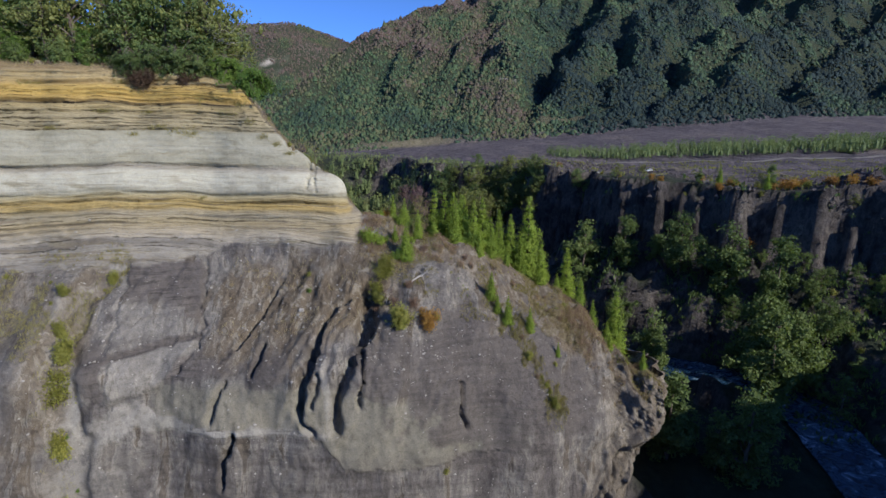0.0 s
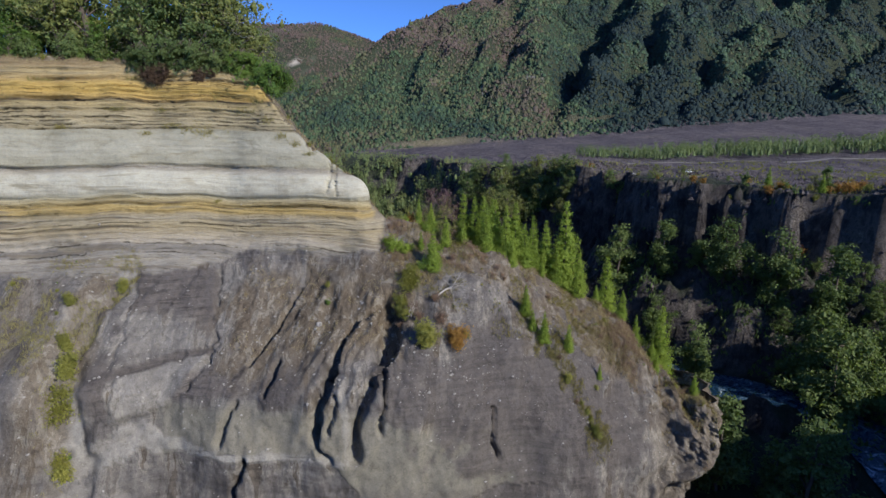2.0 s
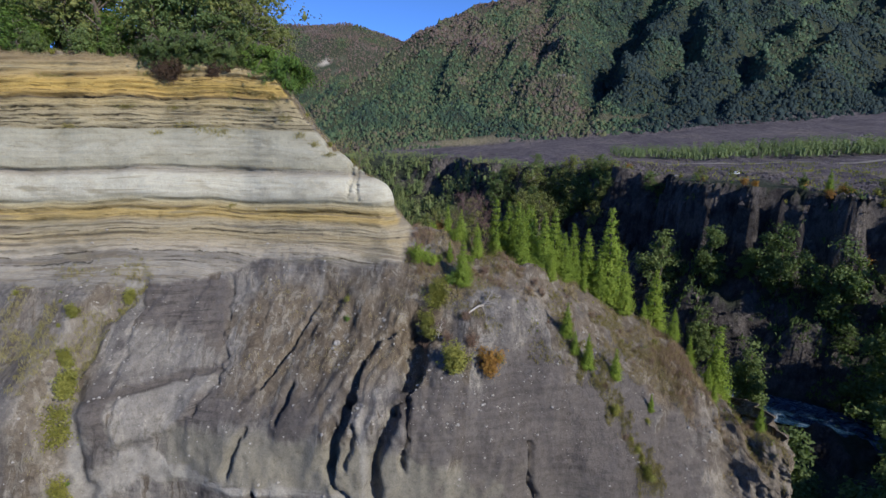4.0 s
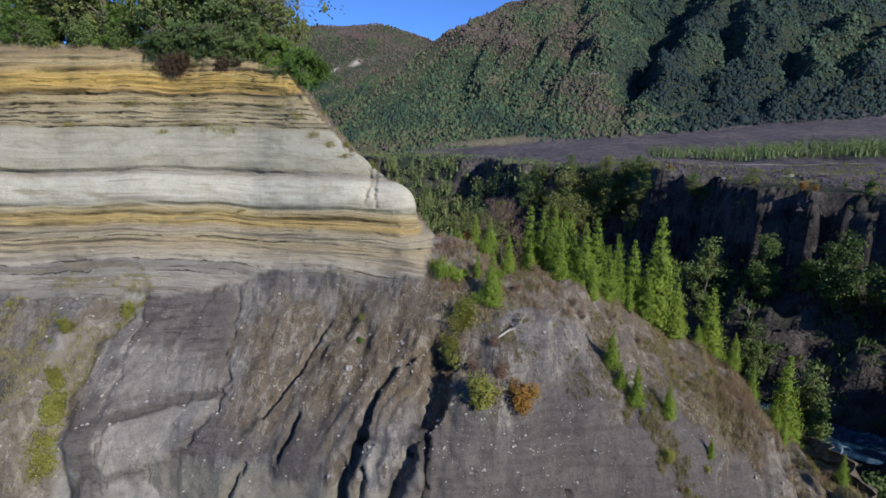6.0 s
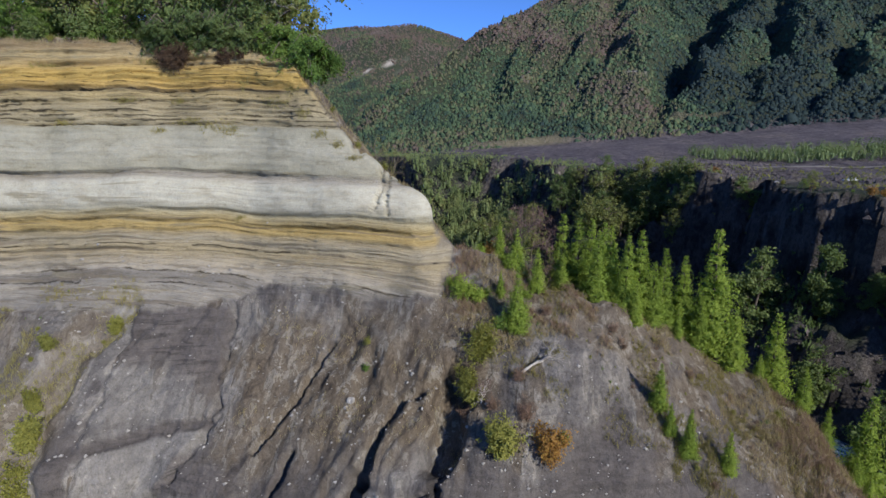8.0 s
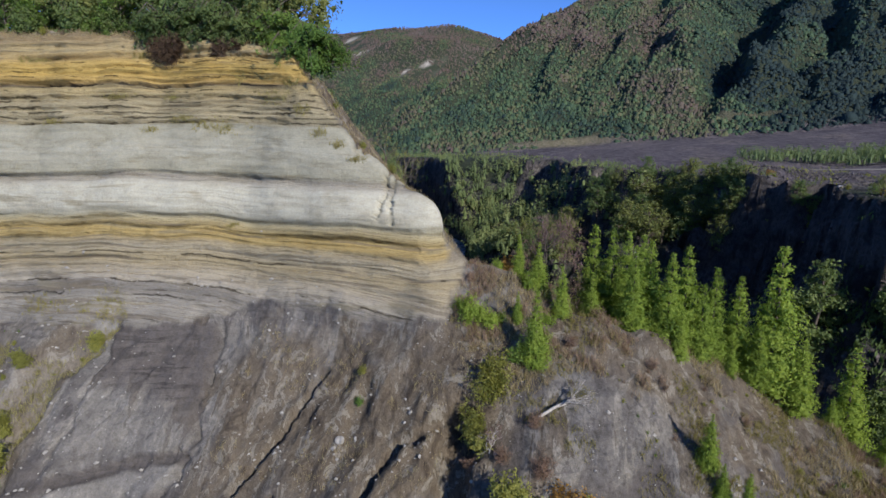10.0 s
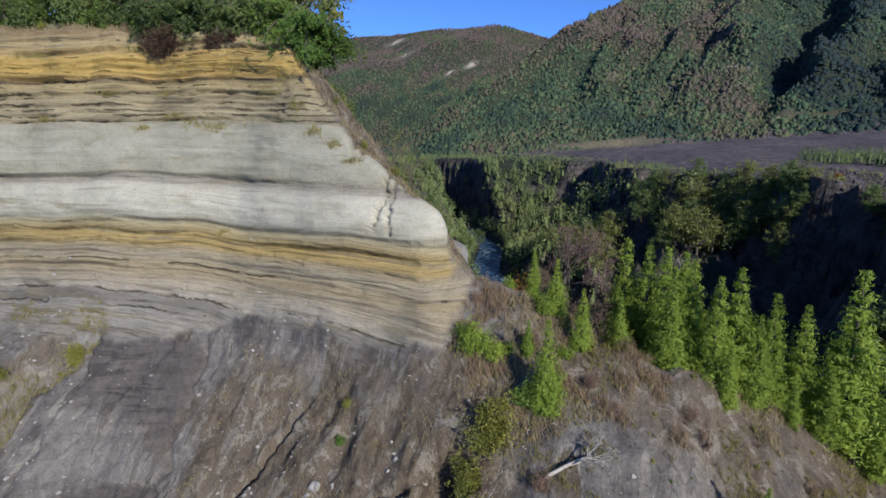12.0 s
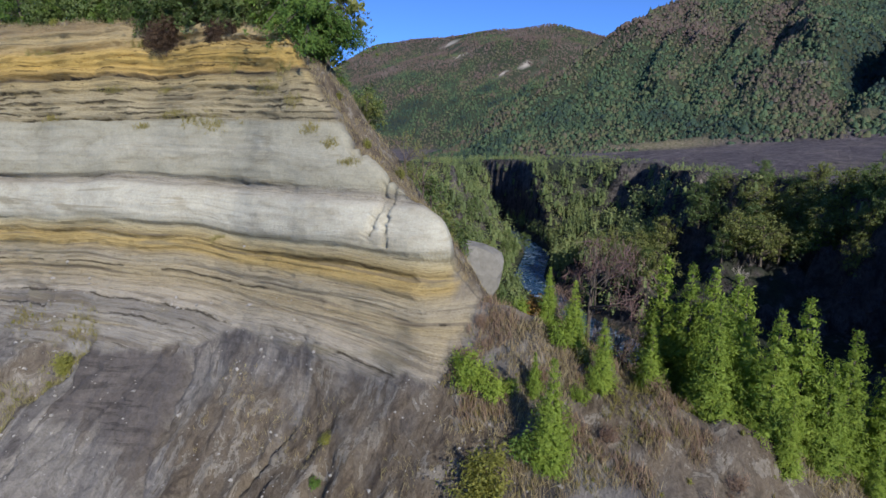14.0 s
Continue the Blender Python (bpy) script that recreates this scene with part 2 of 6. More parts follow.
    low = mixc(nt, 0.6, low, ramp(nt, beds, [(0.34, (0.6, 0.58, 0.58)), (0.44, (0.8, 0.79, 0.79)), (0.46, (1.02, 1.01, 1.0)), (0.55, (1.0, 1.0, 0.98)), (0.57, (1.28, 1.27, 1.23)), (0.66, (1.18, 1.16, 1.12))]), "MULTIPLY")
    # cracks between plates
    crack = nt.nodes.new("ShaderNodeTexVoronoi")
    crack.feature = "DISTANCE_TO_EDGE"
    warp = mixc(nt, 0.25, coords(nt, (0.55, 0.3, 0.16), (0, radians(-35), 0)), n2_colour, "LINEAR_LIGHT")
    nt.links.new(warp, crack.inputs["Vector"])
    crack.inputs["Scale"].default_value = 1.0
    where = noise_tex(nt, coords(nt, (0.11, 0.11, 0.11)), 1.0, 3)
    low = mixc(nt, grey(nt, where, 0.46, 0.6, 0.0, 0.38), low, ramp(nt, crack.outputs["Distance"], [(0.0, (0.28, 0.26, 0.24)), (0.02, (0.45, 0.43, 0.41)), (0.045, (1, 1, 1)), (0.09, (1.12, 1.11, 1.1)), (0.16, (1, 1, 1))]), "MULTIPLY")
    low = mixc(nt, math_node(nt, "MULTIPLY", attr(nt, "tan"), 0.85), low, mixc(nt, n2, (0.155, 0.145, 0.115), (0.235, 0.222, 0.182)))
    low = mixc(nt, attr(nt, "pale"), low, mixc(nt, n2, (0.22, 0.21, 0.19), (0.37, 0.355, 0.325)))
    # tilted thin beds that show in the dark ash
    tick = noise_tex(nt, coords(nt, (0.12, 0.12, 1.7), (0, radians(-7), 0)), 1.0, 5, 0.62, 0.3)
    darkc = mixc(nt, attr(nt, "ticked"), mixc(nt, n2, (0.07, 0.062, 0.06), (0.122, 0.11, 0.104)), ramp(nt, tick, [(0.36, (0.36, 0.35, 0.36)), (0.45, (0.5, 0.49, 0.5)), (0.465, (1, 1, 1)), (0.55, (1.05, 1.04, 1.03)), (0.57, (1.35, 1.32, 1.28)), (0.66, (1.2, 1.18, 1.15))]), "MULTIPLY")
    low = mixc(nt, attr(nt, "dark"), low, darkc)
    soil_n = noise_tex(nt, coords(nt, (0.75, 0.5, 0.3), (0, radians(-35), 0)), 1.0, 8, 0.72, 0.6)
    soil = ramp(nt, soil_n, [(0.30, (0.046, 0.035, 0.026)), (0.42, (0.092, 0.071, 0.05)), (0.50, (0.158, 0.129, 0.093)), (0.53, (0.105, 0.082, 0.058)), (0.55, (0.13, 0.107, 0.078)), (0.558, (0.245, 0.222, 0.183)), (0.63, (0.22, 0.194, 0.155)), (0.64, (0.125, 0.1, 0.072)), (0.78, (0.275, 0.245, 0.195))])
    low = mixc(nt, attr(nt, "soil"), low, soil)
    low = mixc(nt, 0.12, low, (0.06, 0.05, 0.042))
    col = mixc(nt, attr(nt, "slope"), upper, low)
    fine = noise_tex(nt, coords(nt), 5.0, 6, 0.7)
    col = mixc(nt, grey(nt, attr(nt, "slope"), 0, 1, 0.42, 0.6), col, ramp(nt, fine, [(0.3, (0.66, 0.65, 0.63)), (0.5, (1, 1, 1)), (0.72, (1.3, 1.28, 1.25))]), "MULTIPLY")
    grit = noise_tex(nt, coords(nt), 1.6, 8, 0.78)
    col = mixc(nt, grey(nt, attr(nt, "slope"), 0, 1, 0.36, 0.6), col, ramp(nt, grit, [(0.34, (0.55, 0.53, 0.5)), (0.46, (0.95, 0.95, 0.94)), (0.56, (1.02, 1.02, 1.02)), (0.68, (1.3, 1.28, 1.25))]), "MULTIPLY")
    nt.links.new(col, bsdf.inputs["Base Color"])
    h = math_node(nt, "ADD", math_node(nt, "MULTIPLY", l1, grey(nt, attr(nt, "slope"), 0, 1, 0.6, 0.0)), math_node(nt, "MULTIPLY", fine, 0.3))
    rough_ash = math_node(nt, "ADD", math_node(nt, "MULTIPLY", n3, 0.4), math_node(nt, "MULTIPLY", n2, 0.8))
    rough_ash = math_node(nt, "MULTIPLY", rough_ash, grey(nt, attr(nt, "slope"), 0, 1, 0.35, 1.0))
    rough_ash = math_node(nt, "MULTIPLY", rough_ash, grey(nt, math_node(nt, "MAXIMUM", attr(nt, "pale"), attr(nt, "tan")), 0.2, 0.8, 1.0, 0.35))
    bump(nt, bsdf, math_node(nt, "ADD", math_node(nt, "MULTIPLY", h, grey(nt, massive, 0, 1, 1.0, 0.35)), rough_ash), 0.85, 0.5)
    return m


def ground_material():
    """Lava plain, scree and forest floor by place."""
    m, nt, bsdf = shader("lava_ground", 0.97)
    n1 = noise_tex(nt, coords(nt, (0.02, 0.008, 0.02)), 1.0, 8, 0.65)
    n2 = noise_tex(nt, coords(nt), 0.35, 9, 0.72)
    lava = ramp(nt, n1, [(0.3, (0.065, 0.057, 0.062)), (0.5, (0.112, 0.098, 0.106)), (0.62, (0.14, 0.12, 0.118)), (0.75, (0.115, 0.108, 0.07))])
    rubble = noise_tex(nt, coords(nt, (0.16, 0.07, 0.2)), 1.0, 8, 0.75)
    lava = mixc(nt, 0.85, lava, ramp(nt, rubble, [(0.34, (0.3, 0.29, 0.3)), (0.46, (0.85, 0.84, 0.85)), (0.54, (1.05, 1.03, 1.03)), (0.66, (1.5, 1.45, 1.42))]), "MULTIPLY")
    lava = mixc(nt, 0.8, lava, ramp(nt, n2, [(0.3, (0.35, 0.34, 0.34)), (0.5, (1, 1, 1)), (0.7, (1.45, 1.4, 1.35))]), "MULTIPLY")
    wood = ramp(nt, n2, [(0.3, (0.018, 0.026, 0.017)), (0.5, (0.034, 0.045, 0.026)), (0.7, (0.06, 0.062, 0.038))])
    rock = ramp(nt, noise_tex(nt, coords(nt, (0.25, 0.25, 0.12)), 1.0, 9, 0.7), [(0.34, (0.025, 0.022, 0.023)), (0.45, (0.065, 0.058, 0.057)), (0.54, (0.13, 0.116, 0.108)), (0.58, (0.07, 0.062, 0.058)), (0.66, (0.2, 0.18, 0.16)), (0.8, (0.3, 0.275, 0.24))])
    dust = noise_tex(nt, coords(nt, (0.05, 0.05, 0.09)), 1.0, 6, 0.7)
    rock = mixc(nt, 0.85, rock, ramp(nt, dust, [(0.35, (0.45, 0.45, 0.47)), (0.5, (1, 1, 1)), (0.65, (1.35, 1.32, 1.28))]), "MULTIPLY")
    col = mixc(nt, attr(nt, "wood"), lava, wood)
    col = mixc(nt, attr(nt, "rock"), col, rock)
    col = mixc(nt, attr(nt, "scar"), col, ramp(nt, n2, [(0.3, (0.25, 0.21, 0.17)), (0.5, (0.40, 0.36, 0.31)), (0.7, (0.50, 0.47, 0.43))]))
    col = mixc(nt, attr(nt, "field"), col, ramp(nt, n2, [(0.35, (0.10, 0.105, 0.045)), (0.55, (0.22, 0.185, 0.12)), (0.7, (0.32, 0.28, 0.2))]))
    nt.links.new(col, bsdf.inputs["Base Color"])
    bump(nt, bsdf, math_node(nt, "ADD", n2, math_node(nt, "MULTIPLY", rubble, 2.0)), 1.0, 1.6)
    return m


def leaf_material(name, stops, trans=0.35, patch=None, autumn=0.0):
    """Leaves whose tint varies from clump to clump and from plant to plant."""
    m = bpy.data.materials.new(name)
    m.use_nodes = True
    nt = m.node_tree
    bsdf = nt.nodes["Principled BSDF"]
    bsdf.inputs["Roughness"].default_value = 0.6
    bsdf.inputs["Specular IOR Level"].default_value = 0.2
    geo = nt.nodes.new("ShaderNodeNewGeometry")
    info = nt.nodes.new("ShaderNodeObjectInfo")
    fac = math_node(nt, "ADD", math_node(nt, "MULTIPLY", geo.outputs["Random Per Island"], 0.6), math_node(nt, "MULTIPLY", info.outputs["Random"], 0.4))
    if patch:
        big = noise_tex(nt, coords(nt, patch), 1.0, 4, 0.6)
        fac = math_node(nt, "ADD", math_node(nt, "MULTIPLY", attr(nt, "tint"), 0.42), grey(nt, big, 0.3, 0.7, 0.0, 0.58))
    if autumn:
        # leaves turn with height on the mountain
        sep = nt.nodes.new("ShaderNodeSeparateXYZ")
        nt.links.new(geo.outputs["Position"], sep.inputs[0])
        fac = math_node(nt, "ADD", math_node(nt, "MULTIPLY", fac, 0.72), grey(nt, sep.outputs[2], 60.0, autumn, 0.0, 0.34))
    col = ramp(nt, fac, stops)
    nt.links.new(col, bsdf.inputs["Base Color"])
    tr = nt.nodes.new("ShaderNodeBsdfTranslucent")
    nt.links.new(mixc(nt, 1.0, col, (1.25, 1.35, 0.7), "MULTIPLY"), tr.inputs["Color"])
    mx = nt.nodes.new("ShaderNodeMixShader")
    mx.inputs[0].default_value = trans
    nt.links.new(bsdf.outputs[0], mx.inputs[1])
    nt.links.new(tr.outputs[0], mx.inputs[2])
    nt.links.new(mx.outputs[0], nt.nodes["Material Output"].inputs[0])
    return m


def forest_material():
    """Crowns on the mountain: dark evergreen to autumn brown, broken up by leafy relief."""
    m, nt, bsdf = shader("mountain_forest", 0.8)
    leafy = noise_tex(nt, coords(nt), 0.9, 6, 0.75)
    fac = math_node(nt, "ADD", attr(nt, "tint"), grey(nt, leafy, 0.2, 0.8, -0.07, 0.07))
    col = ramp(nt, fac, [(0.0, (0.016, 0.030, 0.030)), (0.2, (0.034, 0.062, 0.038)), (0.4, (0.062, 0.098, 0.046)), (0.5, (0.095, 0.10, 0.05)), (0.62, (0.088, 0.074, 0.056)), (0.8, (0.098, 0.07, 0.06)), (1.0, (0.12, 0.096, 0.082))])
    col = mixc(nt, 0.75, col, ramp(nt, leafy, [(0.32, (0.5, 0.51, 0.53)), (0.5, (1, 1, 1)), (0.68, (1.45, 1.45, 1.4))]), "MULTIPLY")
    nt.links.new(col, bsdf.inputs["Base Color"])
    bump(nt, bsdf, leafy, 0.6, 1.0)
    return m


def grainy(name, stops, scale=3.0, rough=0.9, strength=0.6, distance=0.05, stretch=(1, 1, 1)):
    m, nt, bsdf = shader(name, rough)
    n = noise_tex(nt, coords(nt, stretch), scale, 7, 0.65)
    nt.links.new(ramp(nt, n, stops), bsdf.inputs["Base Color"])
    bump(nt, bsdf, n, strength, distance)
    return m


def water_material():
    m, nt, bsdf = shader("river_water", 0.12)
    bsdf.inputs["Specular IOR Level"].default_value = 0.5
    n = noise_tex(nt, coords(nt, (0.35, 0.35, 0.35)), 1.0, 8, 0.75, 1.2)
    nt.links.new(ramp(nt, n, [(0.42, (0.01, 0.032, 0.065)), (0.56, (0.02, 0.06, 0.11)), (0.63, (0.36, 0.43, 0.5)), (0.73, (0.8, 0.83, 0.86))]), bsdf.inputs["Base Color"])
    nt.links.new(grey(nt, n, 0.45, 0.6, 0.12, 0.8), bsdf.inputs["Roughness"])
    bump(nt, bsdf, n, 0.8, 0.5)
    return m


CLIFF = cliff_material()
GROUND = ground_material()
WATER = water_material()
CEDAR = leaf_material("cedar_leaf", [(0.0, (0.13, 0.19, 0.032)), (0.5, (0.215, 0.295, 0.048)), (1.0, (0.31, 0.38, 0.068))])
BEECH = leaf_material("beech_leaf", [(0.0, (0.06, 0.095, 0.04)), (0.5, (0.115, 0.165, 0.058)), (1.0, (0.19, 0.235, 0.085))])
BRIGHT = leaf_material("bright_leaf", [(0.0, (0.06, 0.115, 0.027)), (0.5, (0.11, 0.185, 0.038)), (1.0, (0.18, 0.25, 0.055))])
OLIVE = leaf_material("olive_leaf", [(0.0, (0.10, 0.12, 0.045)), (0.5, (0.17, 0.195, 0.062)), (1.0, (0.25, 0.26, 0.09))])
DULL = leaf_material("dull_leaf", [(0.0, (0.13, 0.14, 0.04)), (0.5, (0.23, 0.235, 0.06)), (1.0, (0.34, 0.32, 0.08))])
RUST = leaf_material("rust_leaf", [(0.0, (0.19, 0.095, 0.035)), (0.5, (0.30, 0.16, 0.045)), (1.0, (0.38, 0.25, 0.06))])
STRAW = leaf_material("dry_grass", [(0.0, (0.19, 0.14, 0.09)), (0.4, (0.28, 0.22, 0.13)), (0.7, (0.36, 0.31, 0.17)), (0.85, (0.22, 0.25, 0.08)), (1.0, (0.17, 0.21, 0.06))], 0.25)
BRUSH = leaf_material("bare_twigs", [(0.0, (0.13, 0.08, 0.058)), (0.5, (0.21, 0.14, 0.10)), (1.0, (0.30, 0.22, 0.15))], 0.1)
PURPLE = leaf_material("purple_twigs", [(0.0, (0.10, 0.06, 0.06)), (0.5, (0.16, 0.095, 0.09)), (1.0, (0.21, 0.14, 0.12))], 0.1)
FOREST = forest_material()
LEDGE = leaf_material("ledge_grass", [(0.0, (0.13, 0.12, 0.04)), (0.5, (0.21, 0.185, 0.06)), (1.0, (0.28, 0.24, 0.10))], 0.2)
GULLY_GRASS = leaf_material("gully_grass", [(0.0, (0.17, 0.145, 0.07)), (0.5, (0.26, 0.24, 0.095)), (1.0, (0.34, 0.3, 0.17))], 0.2)
ROOTS = leaf_material("dark_roots", [(0.0, (0.035, 0.022, 0.015)), (0.5, (0.07, 0.045, 0.03)), (1.0, (0.12, 0.08, 0.05))], 0.05)
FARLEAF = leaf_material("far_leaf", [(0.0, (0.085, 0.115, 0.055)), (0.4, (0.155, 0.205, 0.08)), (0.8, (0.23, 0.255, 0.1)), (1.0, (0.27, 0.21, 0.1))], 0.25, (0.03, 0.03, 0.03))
BARK = grainy("bark", [(0.3, (0.06, 0.048, 0.038)), (0.6, (0.13, 0.108, 0.088)), (0.8, (0.2, 0.175, 0.15))], 4.0, 0.95, 0.8, 0.05, (1, 1, 0.2))
DEADWOOD = grainy("dead_wood", [(0.3, (0.25, 0.22, 0.19)), (0.6, (0.42, 0.39, 0.35)), (0.8, (0.55, 0.52, 0.48))], 5.0, 0.9, 0.6, 0.03, (1, 1, 0.2))
STONE = grainy("pale_stone", [(0.3, (0.20, 0.19, 0.175)), (0.6, (0.33, 0.315, 0.29)), (0.8, (0.48, 0.46, 0.43))], 2.5)
LAVA = grainy("lava_rock", [(0.3, (0.028, 0.025, 0.026)), (0.55, (0.085, 0.074, 0.073)), (0.8, (0.17, 0.15, 0.14))], 0.9, 0.95, 0.9, 0.3)

# ---------------------------------------------------------------- shape of the land
# cross sections of the cliff and its spur, from the valley foot to the ground behind the rim
ST_X = np.array([-112, -80, -62, -45, -30, -19, -12, -4, 4.5, 14, 23, 30.5, 37.0])
FOOT_Y = [52, 58, 61, 66, 66, 66, 67, 67.5, 67.5, 67, 68.5, 71, 73]
LOW_Y, LOW_Z = [62, 68, 68, 74, 72.5, 71.5, 73, 74, 76.5, 74.5, 77, 77.5, 75.5], [5, 4, 6.5, 4, 5, 5.5, 5, 4.5, 1.5, -2, -5.5, -9, -14]
MID_Y, MID_Z = [72, 77, 78.5, 84, 83, 78, 77, 77.3, 80.3, 82, 83.5, 82, 77], [12, 11.5, 14, 14.6, 13.6, 10.5, 10.5, 10.8, 9.3, 6, 2, -2, -7]
BASE_Y, BASE_Z = [82, 86.5, 89, 94.2, 92.6, 90.7, 87.5, 84.3, 84.5, 88.5, 89, 87, 78.5], [22, 22.5, 23.5, 24.3, 23.5, 24, 20.5, 18.3, 14, 10.2, 6.5, 1.5, -2]
RIM_Y = [89.5, 94, 99.3, 100.8, 98, 97.2, 96, 92.8, 95, 101.5, 100, 95, 81.5]
RIM_X = np.array([-112, -80, -62, -45, -40, -37.4, -35.5, -33, -30.5, -27, -22, -20, -18.2, -16, -10, -4, 4.5, 14, 23, 30.5, 37.0])
RIM_Z = np.array([54, 53.4, 52.2, 51.2, 50.2, 48.4, 45.6, 42.2, 39.6, 36.6, 34.2, 32.0, 28.4, 26.6, 26.2, 23.0, 20.0, 14.0, 9.3, 1.8, -1.5])
RIVER = np.array([(-60, -220), (5, -70), (50, 25), (74, 88), (62, 138), (24, 180), (-40, 240), (-72, 290), (-84, 345), (-150, 450), (-300, 560), (-500, 700.0)])
RIVER_Z = -24.0
# the water keeps to the far side of the valley below the spur's nose
STREAM = np.array([(-60, -220), (5, -70), (62, 25), (80.6, 84.6), (88.5, 118), (79, 131), (58, 143), (34, 164), (8, 196), (-40, 242), *RIVER[7:].tolist()])
# the lava plain's promontory, whose broken wall looks down on the spur
PROMONTORY = [(54, 187), (66, 174), (80, 169), (92, 158), (104, 150), (116, 142), (134, 128), (165, 112), (215, 110), (190, 205), (110, 240), (66, 232), (57, 208)]


def smooth_interp(x, xs, ys, width):
    x = np.asarray(x, float)
    offs = np.linspace(-width, width, 9)
    w = np.exp(-2 * (offs / width) ** 2)
    return sum(np.interp(x + o, xs, ys) * k for o, k in zip(offs, w)) / w.sum()


def hill_cap(x, y):
    """The wooded hill falls away to the canyon behind the cliff's end."""
    return 50 - 1.25 * (x + 36 + 0.72 * (y - 100))


def sections(x):
    """Heights and places of the eight break points at x: arrays (..., 8) of y and z."""
    f = lambda v: smooth_interp(x, ST_X, v, 4.0)
    rz = smooth_interp(x, RIM_X, RIM_Z, 0.8) + 0.35 * fbm(x / 3.0, 0 * x, 3, 18)
    ry = f(RIM_Y) + 0.6 * fbm(x / 10.0, 0 * x + 4, 2, 19)
    low, mid, base = (f(LOW_Y), f(LOW_Z)), (f(MID_Y), f(MID_Z)), (f(BASE_Y), f(BASE_Z))
    ys = [f(FOOT_Y), low[0], mid[0], base[0], ry, ry + 7, ry + 16, ry + 40]
    behind = lambda gap, rise, least: np.maximum(np.minimum(rz + rise, hill_cap(x, ry + gap)), least)
    zs = [np.full_like(ry, -30.0), low[1], mid[1], np.minimum(base[1], rz - 0.6), rz, behind(7, 1.2, rz - 3 - 3 * step01(-10, -15, x)), behind(16, 2.0, rz - 10 - 8 * step01(-10, -15, x)), behind(40, 0.0, -26)]
    return np.stack(ys, -1), np.stack(zs, -1)


SECTIONS = list(zip(*sections(np.arange(-112, 42, 0.25))))


def river_distance(x, y, line=RIVER):
    """Distance to the river's line and the side (minus: the cliff's bank)."""
    best = np.full(np.shape(x), 1e9)
    side = np.zeros(np.shape(x))
    for (ax, ay), (bx, by) in zip(line[:-1], line[1:]):
        dx, dy = bx - ax, by - ay
        t = np.clip(((x - ax) * dx + (y - ay) * dy) / (dx * dx + dy * dy), 0, 1)
        d = np.hypot(x - ax - t * dx, y - ay - t * dy)
        s = np.sign((x - ax) * dy - (y - ay) * dx)
        near = d < best
        best, side = np.where(near, d, best), np.where(near, s, side)
    return best, side


def inside_line(x, y, ring):
    """Signed distance to a closed line: plus inside."""
    best, odd = np.full(np.shape(x), 1e9), np.zeros(np.shape(x), bool)
    for (ax, ay), (bx, by) in zip(ring, ring[1:] + ring[:1]):
        dx, dy = bx - ax, by - ay
        t = np.clip(((x - ax) * dx + (y - ay) * dy) / (dx * dx + dy * dy), 0, 1)
        best = np.minimum(best, np.hypot(x - ax - t * dx, y - ay - t * dy))
        cross = (ay > y) != (by > y)
        odd ^= cross & (x < ax + dx * (y - ay) / (dy if dy else 1e-9))
    return np.where(odd, best, -best)


def bay_edge(x, y):
    """The sheer-walled hollow in the far bank: below 1 inside it."""
    return np.hypot((x - 32) / 27, (y - 206) / 27) + 0.10 * fbm(x / 6, y / 6, 4, 47, 0.6)


def mountains(x, y):
    front = 0.50 * (y - 680 - 0.03 * x)
    flank = np.interp(x + 0.5 * np.minimum(y - 1000, 0), [-1000, -520, -440, -360, -176, -88, 88, 900], [-150, 0, 25, 100, 228, 275, 385, 820])
    rise = -25 * np.log(np.exp(-np.clip(front, -200, 900) / 25) + np.exp(-np.clip(flank, -200, 900) / 25))
    far = np.clip(0.48 * (y - 1500), 0, 555) * step01(-2700, -1700, x + 0 * y) * (1 - 0.28 * step01(-750, -250, x + 0 * y)) + 22 * fbm(x / 340, y / 340, 2, 21)
    far = np.where(y > 1450, far, 0)
    ravine = ridged(x / 170 + 0.35 * fbm(x / 260, y / 260, 2, 5) - y / 900, y / 620, 4, 11)
    amount = np.clip(rise / 160, 0, 1)
    east = step01(60, 170, x - 0.3 * (y - 760))
    # spurs that climb to the right, steep on their left sides, with ravines between
    w = y - 760
    k = (x - 0.19 * w + 24 * fbm(x / 80, y / 80, 4, 33)) / (1 + 0.0017 * np.clip(w, -100, 900))
    spur = np.interp(k, [-400, -20, 10, 25, 60, 122, 152, 205, 222, 262, 312, 335, 380, 402, 440, 500, 526, 570, 620, 650, 720, 800], [0.7, 0.75, 0.5, 0.9, 0.8, 0, 1.15, 0.35, 0.95, 0.8, 0.1, 1.1, 0.45, 1.2, 0.8, 0, 1.15, 0.7, 0.1, 1.1, 0.2, 1])
    rise = np.where(rise > 0, rise, 0) + amount * ((30 - 8 * east) * ravine - 18) + np.clip(rise / 90, 0, 1.15) * (50 * spur - 36) * (0.35 + 0.65 * east)
    rise = rise + np.clip(rise / 120, 0, 1) * (11 * ridged((x - 0.32 * w) / 62, y / 330, 3, 141) - 5)
    # one deep gorge climbing to the right
    g = np.abs(x - (135 + 0.42 * (y - 760)) - 18 * vnoise(y / 90, 0 * y, 3)) / (40 + 0.05 * np.clip(y - 760, 0, 600))
    rise = rise - 40 * np.clip(1 - g, 0, 1) * step01(15, 120, rise)
    fr = np.clip(far, 0, None) + step01(0, 120, far) * (18 + 24 * fbm(x / 420, y / 420, 2, 31))
    return np.maximum(np.maximum(rise, 0), np.maximum(fr, 0))


